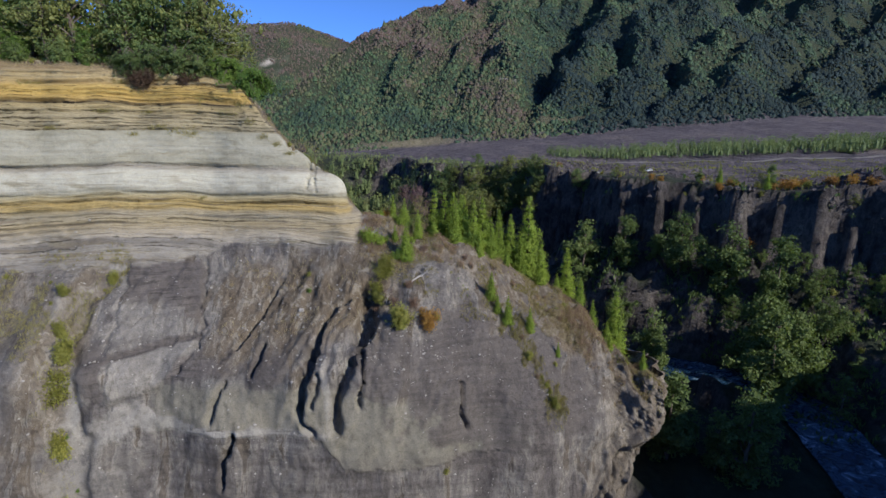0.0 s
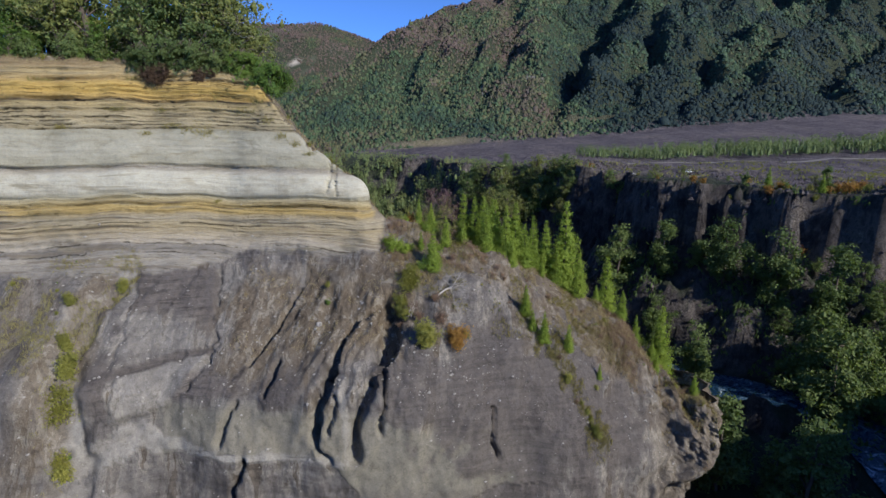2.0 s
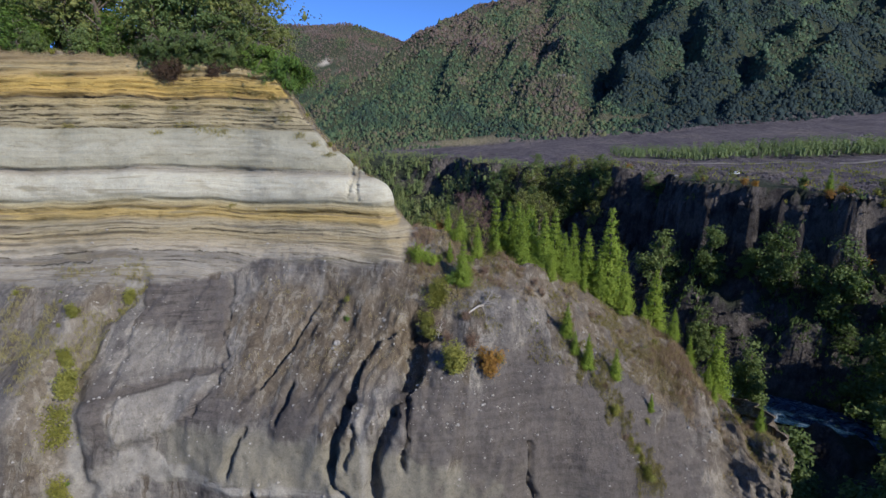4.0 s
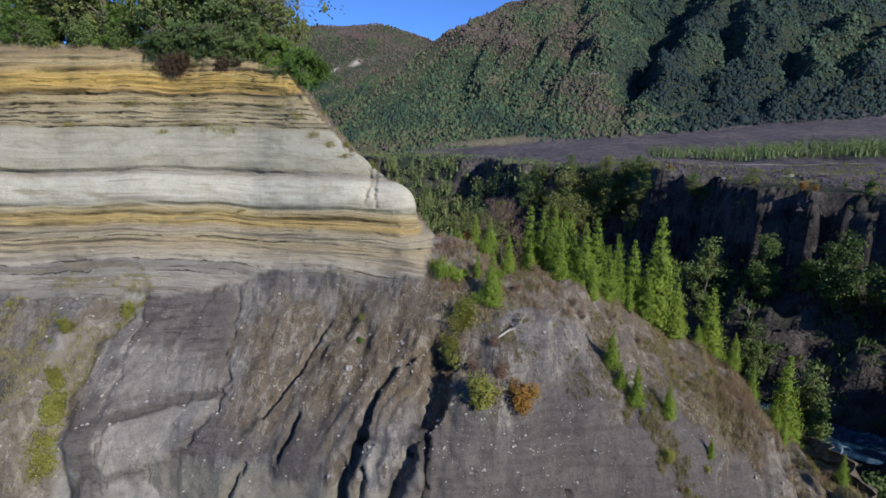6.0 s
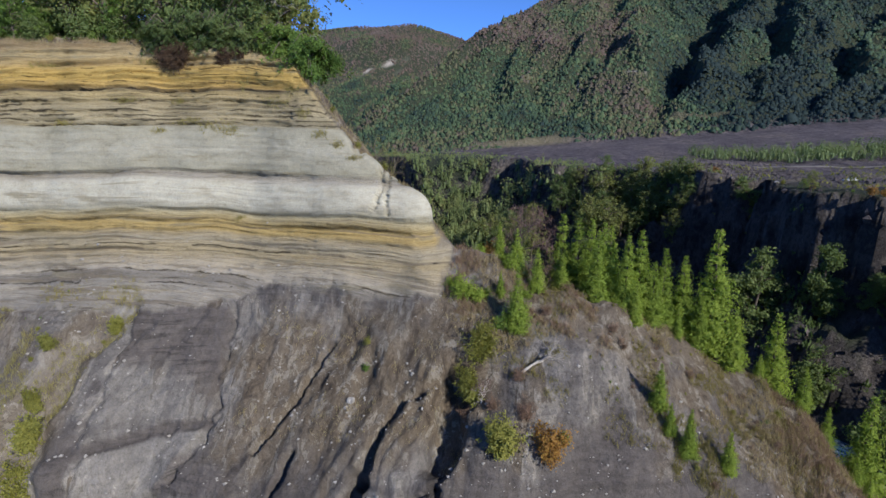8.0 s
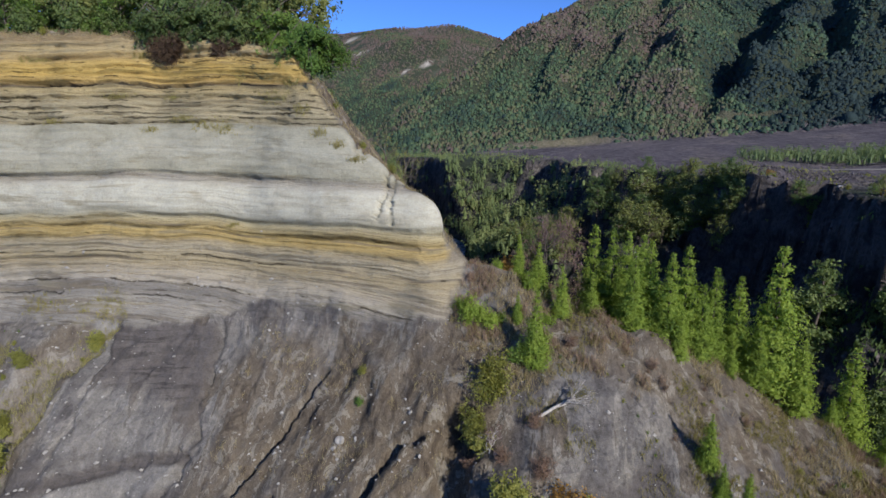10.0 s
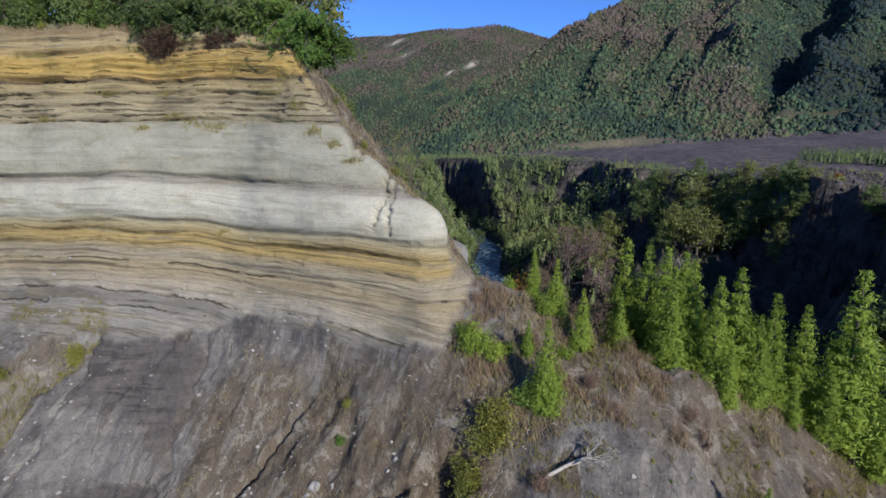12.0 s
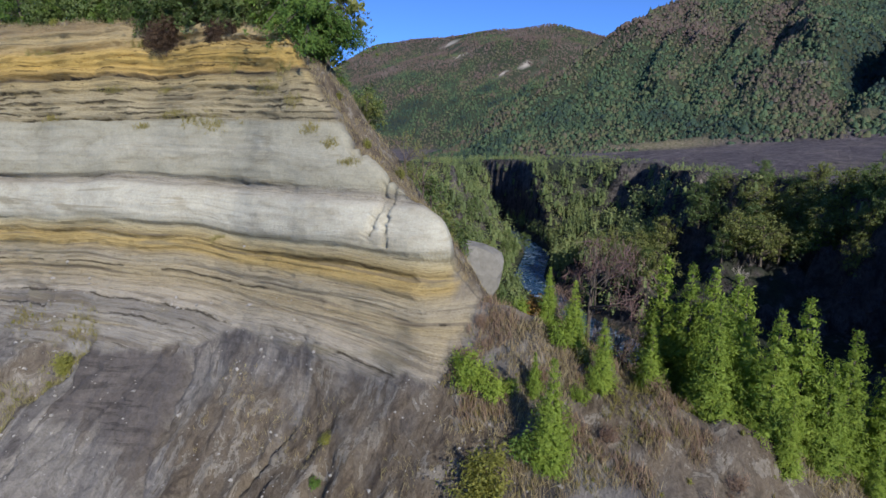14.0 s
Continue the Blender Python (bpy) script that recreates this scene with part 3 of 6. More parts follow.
def land(x, y):
    """Height of the ground sheet, without the cliff."""
    d, side = river_distance(x, y)
    k = np.clip((y - 285) / 420, 0, 1) ** 1.15
    plain = 25.4 + k * (8 + 0.08 * np.clip(x, -300, 800)) + 0.6 * fbm(x / 14, y / 14, 4, 2) + 1.2 * fbm(x / 60, y / 60, 3, 8)
    plain = plain + 2.2 * np.clip(fbm(x / 24, y / 24, 4, 44), 0, 1) * step01(60, 20, np.abs(d - 85))
    # unseen rise right of the camera, added to shade the canyon floor
    plain = plain + 12 * step01(55, 20, y) * step01(60, 100, x)
    # heaps of jagged lava at the canyon's edge
    plain = plain + 3.5 * np.exp(-((x - 62) / 16) ** 2 - ((y - 252) / 9) ** 2) + 5 * np.exp(-((x - 128) / 14) ** 2 - ((y - 156) / 12) ** 2) * (1 + 0.5 * fbm(x / 5, y / 5, 3, 46))
    hill = 52 + 3 * fbm(x / 40, y / 40, 3, 4) - 0.10 * np.clip(y - 150, 0, 250)
    hill = np.minimum(hill, np.maximum(hill_cap(x, y) + 2.5 * fbm(x / 15, y / 15, 3, 14), RIVER_Z - 1))
    wob = 13 * fbm(x / 34, y / 34, 3, 6) + 3 * fbm(x / 7, y / 7, 3, 16) + 3.5 * ridged(x / 11, y / 11, 3, 17)
    dd = (d + wob) / (1 + 0.55 * step01(60, 85, y) * step01(175, 135, y) * (side > 0))
    right = np.interp(dd, [0, 12, 20, 52, 60, 74], [RIVER_Z + 2, RIVER_Z + 4, -14, 0, 19, 60]) + 2.6 * fbm(x / 8, y / 8, 5, 9, 0.6)
    left = np.interp(dd, [0, 12, 84, 120], [RIVER_Z, RIVER_Z, 46, 80]) + 1.2 * fbm(x / 9, y / 9, 4, 10)
    h = np.where(side > 0, np.minimum(plain, right), np.minimum(hill, left))
    # an embayment with sheer walls in the far bank
    h = np.minimum(h, -14 + 60 * step01(0.90, 1.16, bay_edge(x, y)))
    # the promontory: a broken wall of ribs and clefts over a steep wooded foot
    e = inside_line(x, y, PROMONTORY) + 2.6 * ridged(x / 11, y / 11, 3, 17) + 2.0 * fbm(x / 5, y / 5, 3, 16) - 1.0
    wall = np.interp(e, [-30, -16, -5, -0.5, 0.4, 1.5, 3.0, 5], [RIVER_Z, -13, -1, 5, 13, 20, 23.5, 34]) + 1.0 * fbm(x / 4, y / 4, 3, 9)
    h = np.where(side > 0, np.maximum(h, np.minimum(plain, wall)), h)
    # far upstream the plain closes over the shallow valley
    h = h + (plain - h) * step01(370, 430, y)
    # beyond the bend the cliff's bank runs down into the far plain
    h = np.where((side <= 0), h + (np.minimum(plain, np.maximum(left, plain - 60 * step01(430, 370, y))) - h) * step01(230, 330, y), h)
    # the valley in front of the cliff and round the spur's nose
    front = np.interp(x, [*ST_X, 44, 58], [*FOOT_Y, 108, 130])
    floor = RIVER_Z - 2 + 1.5 * fbm(x / 12, y / 12, 4, 12)
    h = np.where(side <= 0, np.minimum(h, floor + 90 * step01(front - 3, front + 30, y)), h)
    h = np.minimum(h, np.interp(river_distance(x, y, STREAM)[0], [8.5, 13, 18], [RIVER_Z - 1, RIVER_Z + 5, 70]))
    sheet = sheet_height(np.ravel(x), np.ravel(y)).reshape(np.shape(h))
    ahead = sheet_height(np.ravel(x), np.ravel(y) - 3.5).reshape(np.shape(h))
    h = np.where(sheet > -59, np.minimum(h, np.minimum(sheet, ahead) - 2.5), h)
    return h + mountains(x, y)


def sheet_height(x, y):
    """Height of the cliff sheet above (x, y); far below the land where it does not reach."""
    x, y = np.atleast_1d(np.asarray(x, float)), np.atleast_1d(np.asarray(y, float))
    out = np.full(x.shape, -60.0)
    for i in np.flatnonzero((x > -111) & (x < 37) & (y > 50) & (y < 145)):
        ys, zs = SECTIONS[int(round((x[i] + 112) * 4))]
        out[i] = np.interp(y[i], ys, zs, left=-60, right=-60)
    return out


from mathutils.bvhtree import BVHTree

# ---------------------------------------------------------------- ground, river, road
def graded(lo, hi, dense_lo, dense_hi, fine, grow):
    mid = list(np.arange(dense_lo, dense_hi + fine, fine))
    out, v, s = [], dense_hi, fine
    while v < hi:
        s *= grow
        v += s
        out.append(v)
    back, v, s = [], dense_lo, fine
    while v > lo:
        s *= grow
        v -= s
        back.append(v)
    return np.array(back[::-1] + mid + out)


def clearing(x, y):
    """Open ground and bare landslips in the far forest."""
    return slips(x, y, ((-45, 690, 55, 12, 1.4), (150, 735, 70, 7, 0.7)))


def scarred(x, y):
    """Pale landslips on the steep mountainsides."""
    return slips(x, y, ((-1225, 2575, 22, 50, 1.6), (-1160, 2470, 20, 60, 1.6), (-1100, 2380, 14, 60, 1.5), (-1035, 2262, 9, 50, 1.3), (-804, 2163, 9, 40, 1.3), (-755, 2067, 8, 50, 1.3), (-704, 1965, 7, 40, 1.2), (-691, 2154, 22, 24, 1.4), (-650, 2137, 10, 34, 1.3), (-704, 2058, 8, 22, 1.1),
                        (-633, 2233, 9, 20, 1.0), (-969, 1828, 14, 24, 1.1), (24, 850, 5, 18, 0.62), (8, 812, 4, 12, 0.6), (98, 862, 9, 6, 0.8), (118, 856, 4, 6, 0.7)))


def slips(x, y, spots):
    out = 0.0
    for cx, cy, rx, ry, k in spots:
        out = out + k * np.exp(-((x - cx + 5 * vnoise(x / 9, y / 9, 95)) / rx) ** 2 - ((y - cy) / ry) ** 2)
    return np.clip(out, 0, 1)


def build_ground():
    gx, gy = graded(-2600, 2600, -112, 150, 1.35, 1.05), graded(-420, 3300, 84, 300, 1.35, 1.024)
    X, Y = np.meshgrid(gx, gy, indexing="ij")
    Z = land(X, Y)
    d, side = river_distance(X, Y)
    mount = mountains(X, Y)
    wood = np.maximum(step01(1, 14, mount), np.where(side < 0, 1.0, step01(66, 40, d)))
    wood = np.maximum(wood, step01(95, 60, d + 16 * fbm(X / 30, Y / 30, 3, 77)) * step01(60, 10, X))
    zx, zy = np.gradient(Z, gx, axis=0), np.gradient(Z, gy, axis=1)
    rock = step01(0.75, 1.5, np.hypot(zx, zy)) * (mount < 1)
    field = np.clip(clearing(X, Y), 0, 1)
    scar = step01(0.3, 0.8, scarred(X, Y))
    field = np.maximum(field, 0.45 * step01(0.1, 0.6, fbm(X / 12, Y / 12, 3, 55)) * (wood < 0.3) * step01(330, 250, Y))
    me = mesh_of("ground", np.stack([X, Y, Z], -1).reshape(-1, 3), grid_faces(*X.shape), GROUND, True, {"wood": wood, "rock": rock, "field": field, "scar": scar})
    tagged(new("ground", me), "dark lava plain with canyon and wooded mountains", "ground", kind="structure")


def ribbon(name, line, width, z_of, material, across=7, step=4.0):
    pts = [line[0]]
    for a, b in zip(line[:-1], line[1:]):
        n = max(1, int(np.hypot(*(b - a)) / step))
        pts += [a + (b - a) * (i + 1) / n for i in range(n)]
    pts = np.array(pts)
    for _ in range(6):
        pts[1:-1] = (pts[:-2] + 2 * pts[1:-1] + pts[2:]) / 4
    tan = np.gradient(pts, axis=0)
    tan /= np.linalg.norm(tan, axis=1)[:, None]
    nor = np.stack([-tan[:, 1], tan[:, 0]], -1)
    off = np.linspace(-width / 2, width / 2, across)
    P = pts[:, None] + nor[:, None] * off[None, :, None]
    Z = z_of(P[..., 0], P[..., 1])
    return mesh_of(name, np.concatenate([P, Z[..., None]], -1).reshape(-1, 3), grid_faces(*P.shape[:2]), material)


build_ground()
water = new("water", ribbon("water", STREAM, 14, lambda x, y: RIVER_Z - 0.3 + 0.35 * fbm(x / 4, y / 4, 3, 61), WATER, 22, 1.5))
tagged(water, "blue white-foamed mountain river in the canyon", "river", kind="structure")
GRAVEL = grainy("gravel_track", [(0.3, (0.15, 0.135, 0.12)), (0.6, (0.24, 0.22, 0.195)), (0.8, (0.33, 0.3, 0.27))], 1.5)
road = new("road", ribbon("road", np.array([(70, 322), (110, 326), (170, 334), (260, 345), (420, 372), (700, 440.0)]), 5.0, lambda x, y: land(x, y) + 0.25, GRAVEL, 5, 2.0))
tagged(road, "pale gravel track across the lava plain", "road", kind="structure")

# ---------------------------------------------------------------- cliff and spur
# gullies cut into the slope: places as (x, z) along the face, with half width and depth
GULLIES = [([(-13.0, 15.0), (-13.6, 13.6), (-13.3, 12.0), (-14.0, 10.4)], 1.7, 3.4), ([(-14.6, 15.6), (-18.1, 13.4), (-19.7, 11.2)], 0.3, 0.8), ([(-19.9, 10.8), (-21.1, 7.9)], 0.4, 1.5), ([(-21.3, 7.3), (-22.3, 4.7), (-22.6, 0.2)], 1.0, 2.6), ([(-22.5, -0.2), (-21.8, -1.8), (-20.2, -3.0)], 0.38, 1.4),
           ([(-12.6, 9.1), (-14.9, 6.9)], 0.3, 1.0), ([(-15.2, 6.6), (-16.5, 4.6), (-17.2, 1.0), (-17.3, -2.8)], 0.8, 2.4), ([(-13.3, 7.8), (-13.7, 0.5)], 0.38, 1.3), ([(-19.9, 5.5), (-20.6, 1.0)], 0.35, 1.0), ([(-32.9, -4.0), (-33.8, -7.2), (-34.1, -11.4)], 0.5, 1.7),
           ([(-29.0, 17.0), (-30.6, 13.1), (-33.8, 8.2)], 0.32, 0.9), ([(-34.5, 3.8), (-35.8, 1.2), (-36.6, -1.8)], 0.42, 1.1), ([(-29.6, 8.4), (-30.3, 5.2)], 0.5, 1.0), ([(1.8, 2.4), (2.3, -2.1), (3.0, -4.9)], 0.3, 1.1),
           ([(-56.5, 20), (-59.5, 15), (-59, 9), (-57, 3.5), (-56, -4), (-56.5, -13)], 2.4, 1.4)]


def line_distance(x, z, line):
    best = np.full(np.shape(x), 1e9)
    for (ax, az), (bx, bz) in zip(line[:-1], line[1:]):
        dx, dz = bx - ax, bz - az
        t = np.clip(((x - ax) * dx + (z - az) * dz) / (dx * dx + dz * dz), 0, 1)
        best = np.minimum(best, np.hypot(x - ax - t * dx, z - az - t * dz))
    return best


def blob(x, z, cx, cz, rx, rz, edge=0.4):
    r = np.hypot((x - cx) / rx, (z - cz) / rz) + 0.35 * fbm(x / 2.5, z / 2.5, 4, 71)
    return step01(1 + edge, 1 - edge, r)


def panel(x, z, pts, soft=0.35):
    """Inside of a convex patch given clockwise in (x, z), with a ragged edge."""
    inside = np.full(np.shape(x), 1e9)
    for (ax, az), (bx, bz) in zip(pts, pts[1:] + pts[:1]):
        n = math.hypot(bx - ax, bz - az)
        inside = np.minimum(inside, ((x - ax) * (bz - az) - (z - az) * (bx - ax)) / n)
    return step01(-soft, soft, inside + 0.35 * fbm(x / 1.6, z / 1.6, 4, 79))


LIP = [(-56, -4.6), (-54.7, -3.5), (-51.1, -2.2), (-47.7, -0.6), (-45.8, -2.3), (-34.8, -3.5), (-23.6, -3.0), (-19.0, -3.4)]


def build_cliff():
    xs = np.arange(-104, 37.01, 0.29)
    ys, zs = sections(xs)
    counts = (70, 56, 66, 190, 24, 12, 14)
    fr = np.concatenate([k + np.arange(c) / c for k, c in enumerate(counts)] + [[7.0]])
    k = np.minimum(fr.astype(int), 6)
    f = fr - k
    Y = ys[:, k] * (1 - f) + ys[:, k + 1] * f
    Z = zs[:, k] * (1 - f) + zs[:, k + 1] * f
    for _ in range(14):
        for G in (Y, Z):
            G[:, 1:-1] = (G[:, :-2] + 2 * G[:, 1:-1] + G[:, 2:]) / 4
    X = np.repeat(xs[:, None], len(fr), 1)
    # outward normal
    du = np.stack([np.gradient(G, axis=0) for G in (X, Y, Z)], -1)
    dv = np.stack([np.gradient(G, axis=1) for G in (X, Y, Z)], -1)
    N = np.cross(du, dv)
    N /= np.linalg.norm(N, axis=2)[..., None] + 1e-9
    S = np.repeat(fr[None], len(xs), 0)
    bed = Z + 0.7 * fbm(X / 26, Z / 40, 3, 51) + 0.22 * fbm(X / 8, Z / 9, 2, 50) + 0.02 * (X + 45)
    line = np.interp(X, [-112, -80, -62, -47, -44, -41.5, -38, -30, -24, -19], [19, 19.6, 18.9, 19.4, 19.6, 21.4, 21.9, 21.5, 21.2, 22.2]) + 0.55 * fbm(X / 3.5, Z / 6, 4, 52)
    slope = step01(line + 0.25, line - 0.25, Z)
    slope = np.maximum(slope, step01(-17.6, -16.2, X + 1.2 * fbm(X / 2, Z / 2, 3, 53) - 0.25 * np.clip(27 - Z, 0, 9)))
    slope = np.maximum(slope, step01(4.02, 4.25, S))
    blend = np.maximum(step01(line + 1.5, line - 2.5, Z), step01(-20.5, -13.5, X))
    front = step01(4.35, 4.02, S)
    # bedded face: ledges, undercut seams, rounded white bed
    b = bed
    hard = 0.75 * np.clip(np.sin(np.pi * np.clip((b - 30.1) / 4.3, 0, 1)), 0, 1) ** 0.6 + 0.35 * np.clip(np.sin(np.pi * np.clip((b - 35.0) / 6.2, 0, 1)), 0, 1) ** 0.5
    smooth_hard = hard
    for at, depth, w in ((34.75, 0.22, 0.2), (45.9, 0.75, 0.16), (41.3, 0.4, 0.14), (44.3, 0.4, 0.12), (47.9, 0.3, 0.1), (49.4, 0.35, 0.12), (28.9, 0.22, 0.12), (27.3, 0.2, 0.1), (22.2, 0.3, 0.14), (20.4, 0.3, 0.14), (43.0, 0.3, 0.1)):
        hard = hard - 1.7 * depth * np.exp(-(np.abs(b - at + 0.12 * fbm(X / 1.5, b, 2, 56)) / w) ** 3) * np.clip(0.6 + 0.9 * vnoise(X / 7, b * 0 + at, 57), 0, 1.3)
    massive = np.maximum(step01(30.0, 30.5, b) * step01(34.4, 34.0, b), step01(35.0, 35.5, b) * step01(41.2, 40.8, b))
    steps = lambda v: np.sign(v) * np.abs(v) ** 0.45
    thin = 0.30 * steps(vnoise(b * 2.1, X / 17, 58)) + 0.20 * steps(vnoise(b * 4.6, X / 9, 59)) + 0.06 * vnoise(b * 11, X / 6, 60)
    steep = 1 - step01(0.35, 0.85, np.abs(np.gradient(Z, axis=0)) / 0.29)
    hard = smooth_hard + (hard - smooth_hard) * steep
    hard = hard + thin * steep * (1 - 0.85 * massive) + 0.35 * fbm(X / 6, b / 4, 4, 62) * (1 - 0.4 * massive) + 0.8 * fbm(X / 18, b / 22, 2, 63)
    # loose slope: rills that run down and to the left, hummocks, gullies
    wv = 1.6 * fbm(X / 5, Z / 5, 3, 76)
    c = X - 0.62 * np.clip(Z, -4, 25) + wv
    calm = np.clip(fbm(X / 8, Z / 8, 2, 77) * 0.9 + 0.45, 0.12, 1)
    rill = 0.24 * (1 - np.abs(vnoise(c / 4.2, Z / 15, 64)) * 2.2) + 0.06 * (1 - 2 * np.abs(vnoise(c / 1.5, Z / 8, 65)))
    soft = 0.85 * fbm(X / 9, Z / 9, 3, 66) + rill * calm + (0.03 + 0.12 * calm) * fbm(X / 1.1, Z / 1.1, 4, 67, 0.6)
    rocky = np.maximum.reduce([blob(X, Z, -23, 14, 10, 7), blob(X, Z, -14, 13, 7, 7), 0.6 * blob(X, Z, -33, 13, 6, 7), 0.8 * step01(12, 22, X), 0.35 + 0 * X])
    soft = soft + rocky * (0.16 * ridged((X - 0.5 * Z) / 2.8, Z / 4.5, 3, 131) + 0.10 * ridged(X / 1.1, Z / 1.5, 2, 132) - 0.15)
    # ridges of ash that run down the slope, steep on their shaded sides
    fold = np.maximum.reduce([blob(X, Z, -24, 8, 13, 11, 0.3), 0.7 * blob(X, Z, -3, 2, 9, 7, 0.3), 0.5 * blob(X, Z, -40, 2, 6, 6, 0.3)])
    across = (X - 0.5 * Z + 1.1 * fbm(X / 4, Z / 6, 3, 133)) / 3.6
    saw = across + 0.6 * vnoise(across * 0.7, Z / 11, 134)
    saw = saw - np.floor(saw)
    fold = fold * step01(-0.5, 0.5, fbm(X / 6, Z / 9, 2, 135) + 0.25)
    soft = soft + fold * 0.6 * (np.where(saw < 0.72, saw / 0.72, (1 - saw) / 0.28) - 0.5)
    for line, w, depth in GULLIES:
        dist = line_distance(X + 0.5 * fbm(X / 2, Z / 2, 3, 68), Z, line)
        soft = soft - depth * step01(w * 1.25, w * 0.55, dist) + 0.08 * depth * np.exp(-((dist - w * 2) / (w * 0.9)) ** 2)
    for line in ([(-25.9, 36.5), (-25.5, 33.8), (-26.1, 31)], [(-24.7, 36.2), (-24.9, 33), (-24.3, 30.6)], [(-30.5, 40), (-29.6, 38.4), (-28.8, 38.0)]):
        hard = hard - 0.55 * step01(0.28, 0.1, line_distance(X + 0.15 * fbm(X * 2, Z * 2, 2, 54), Z, line))
    # the ash is cut into slabs that stand a little proud of one another
    slab = 0.55 * panel(X, Z, [(-54.3, 19.1), (-43.3, 19.2), (-40.3, 9.8), (-52.3, 7.3)], 0.15) + 0.5 * panel(X, Z, [(-51.8, 6.7), (-40.5, 9.2), (-42.5, 4.9), (-45.4, 2.5), (-51.5, 1.1)], 0.15)
    soft = soft + slab - 0.7 * step01(0.4, 0.15, line_distance(X + 0.4 * fbm(X, Z, 3, 55), Z, [(-43.1, 19.4), (-41.3, 13), (-40.2, 9.2), (-42.5, 5)]))
    disp = hard * (1 - blend) + soft * blend
    disp = disp * front + 0.5 * fbm(X / 3, Y / 3, 4, 69) * (1 - front)
    # crumbling nose of the spur
    nose = step01(24, 33, X) * step01(4.0, 3.0, S)
    disp = disp + nose * (1.6 * fbm(X / 3.2, Z / 4, 5, 70, 0.6))
    Y = Y + 3.0 * np.clip((X - 31) / 6, 0, 1) ** 2 * step01(4.3, 3.6, S)
    P = np.stack([X, Y, Z], -1) + N * disp[..., None]
    under = lambda x, z: step01(14, 37, x) * (0.5 * np.clip(-8 - z, 0, 30) + 2.0 * step01(-7.5, -9.5, z))
    P[..., 0] -= under(P[..., 0], P[..., 2])
    # stains and patches with shapes of their own
    soil = np.maximum.reduce([blob(X, Z, -59.5, 8, 3.2, 15) * 0.7, blob(X, Z, -68, 13, 5, 6) * 0.5, blob(X, Z, -23, 15, 9, 6.5), blob(X, Z, -33, 13, 6, 7) * 0.9, blob(X, Z, -16, 17, 6, 7), step01(3.3, 3.7, S + 0.2 * fbm(X / 3, Z / 3, 4, 72)) * step01(-17, -13, X) * 0.8])
    start = np.interp(X, [-14, -8, -3, 5, 9, 18, 37], [2.9, 2.9, 3.4, 3.45, 3.0, 2.5, 2.1])
    crest = step01(-0.12, 0.12, S - start + 0.28 * fbm(X / 4, Z / 4, 4, 73)) * step01(-14, -9, X) * np.clip(0.75 + 0.7 * fbm(X / 2.5, Z / 2.5, 3, 85), 0.25, 1)
    soil = np.clip(np.maximum(soil, np.maximum(crest, step01(23, 30, X) * 0.55)), 0, 1)
    soil = np.maximum(soil, step01(4.05, 4.2, S))
    lip = line_distance(X, Z + 0.25 * fbm(X / 3, Z / 3, 3, 74), LIP)
    lip_w = np.interp(X, [-56, -50, -45, -36, -20, 12], [1.6, 2.2, 1.1, 0.45, 0.6, 0.35])
    pale = np.maximum.reduce([step01(lip_w + 0.12, lip_w - 0.12, lip) * (0.75 + 0.3 * fbm(X / 5, Z / 3, 3, 78)), panel(X, Z, [(-51.8, 6.7), (-40.5, 9.2), (-42.5, 4.9), (-45.4, 2.5), (-51.5, 1.1)]) * 0.42,
                              panel(X, Z, [(-66.3, 8.4), (-59.9, 9.2), (-59.7, 6.1), (-63.5, 2.6)]) * 0.45, step01(0.7, 0.3, line_distance(X, Z, [(-19.4, 7), (-18.4, 3), (-18.0, -3)])) * 0.55,
                              step01(0.5, 0.2, line_distance(X, Z, [(-56.4, 20.2), (-57.6, 17.6), (-58.6, 15.4)])) * 0.8, panel(X, Z, [(-43, 19), (-20, 20.5), (-21, 17.8), (-40, 17)], 0.8) * 0.25,
                              step01(2.6, 0.6, line_distance(X, Z, GULLIES[-1][0]) + 1.6 * fbm(X / 2, Z / 3, 3, 136)) * 0.85])
    pale = np.maximum(pale, 0.55 * blob(X, Z, -13.5, 25, 3.5, 3.0, 0.4))
    pale = np.maximum(pale, np.maximum(blob(X, Z, -53, -9, 6, 6, 0.3) * 0.3, blob(X, Z, -70, 3, 8, 6, 0.3) * 0.25))
    pale = np.maximum(pale, 0.26 * panel(X, Z, [(-54.0, 16.0), (-43.0, 16.5), (-40.5, 10.0), (-52.0, 7.6)]) * step01(14.5, 11.5, Z + 0.3 * (X + 47)))
    foot = np.interp(X, [-20, -16, -6, 6, 14], [-3.2, -8.5, -9.6, -8.2, -7.0]) + 0.5 * fbm(X / 3, Z / 3, 3, 137)
    tan = step01(foot - 0.25, foot + 0.25, Z) * step01(4.2, 2.2, Z + np.interp(X, [-18, -8, 8], [0, 2.2, 5.0]) + 0.6 * fbm(X / 4, Z / 4, 3, 84)) * step01(-47, -44, X) * step01(16, 6, X)
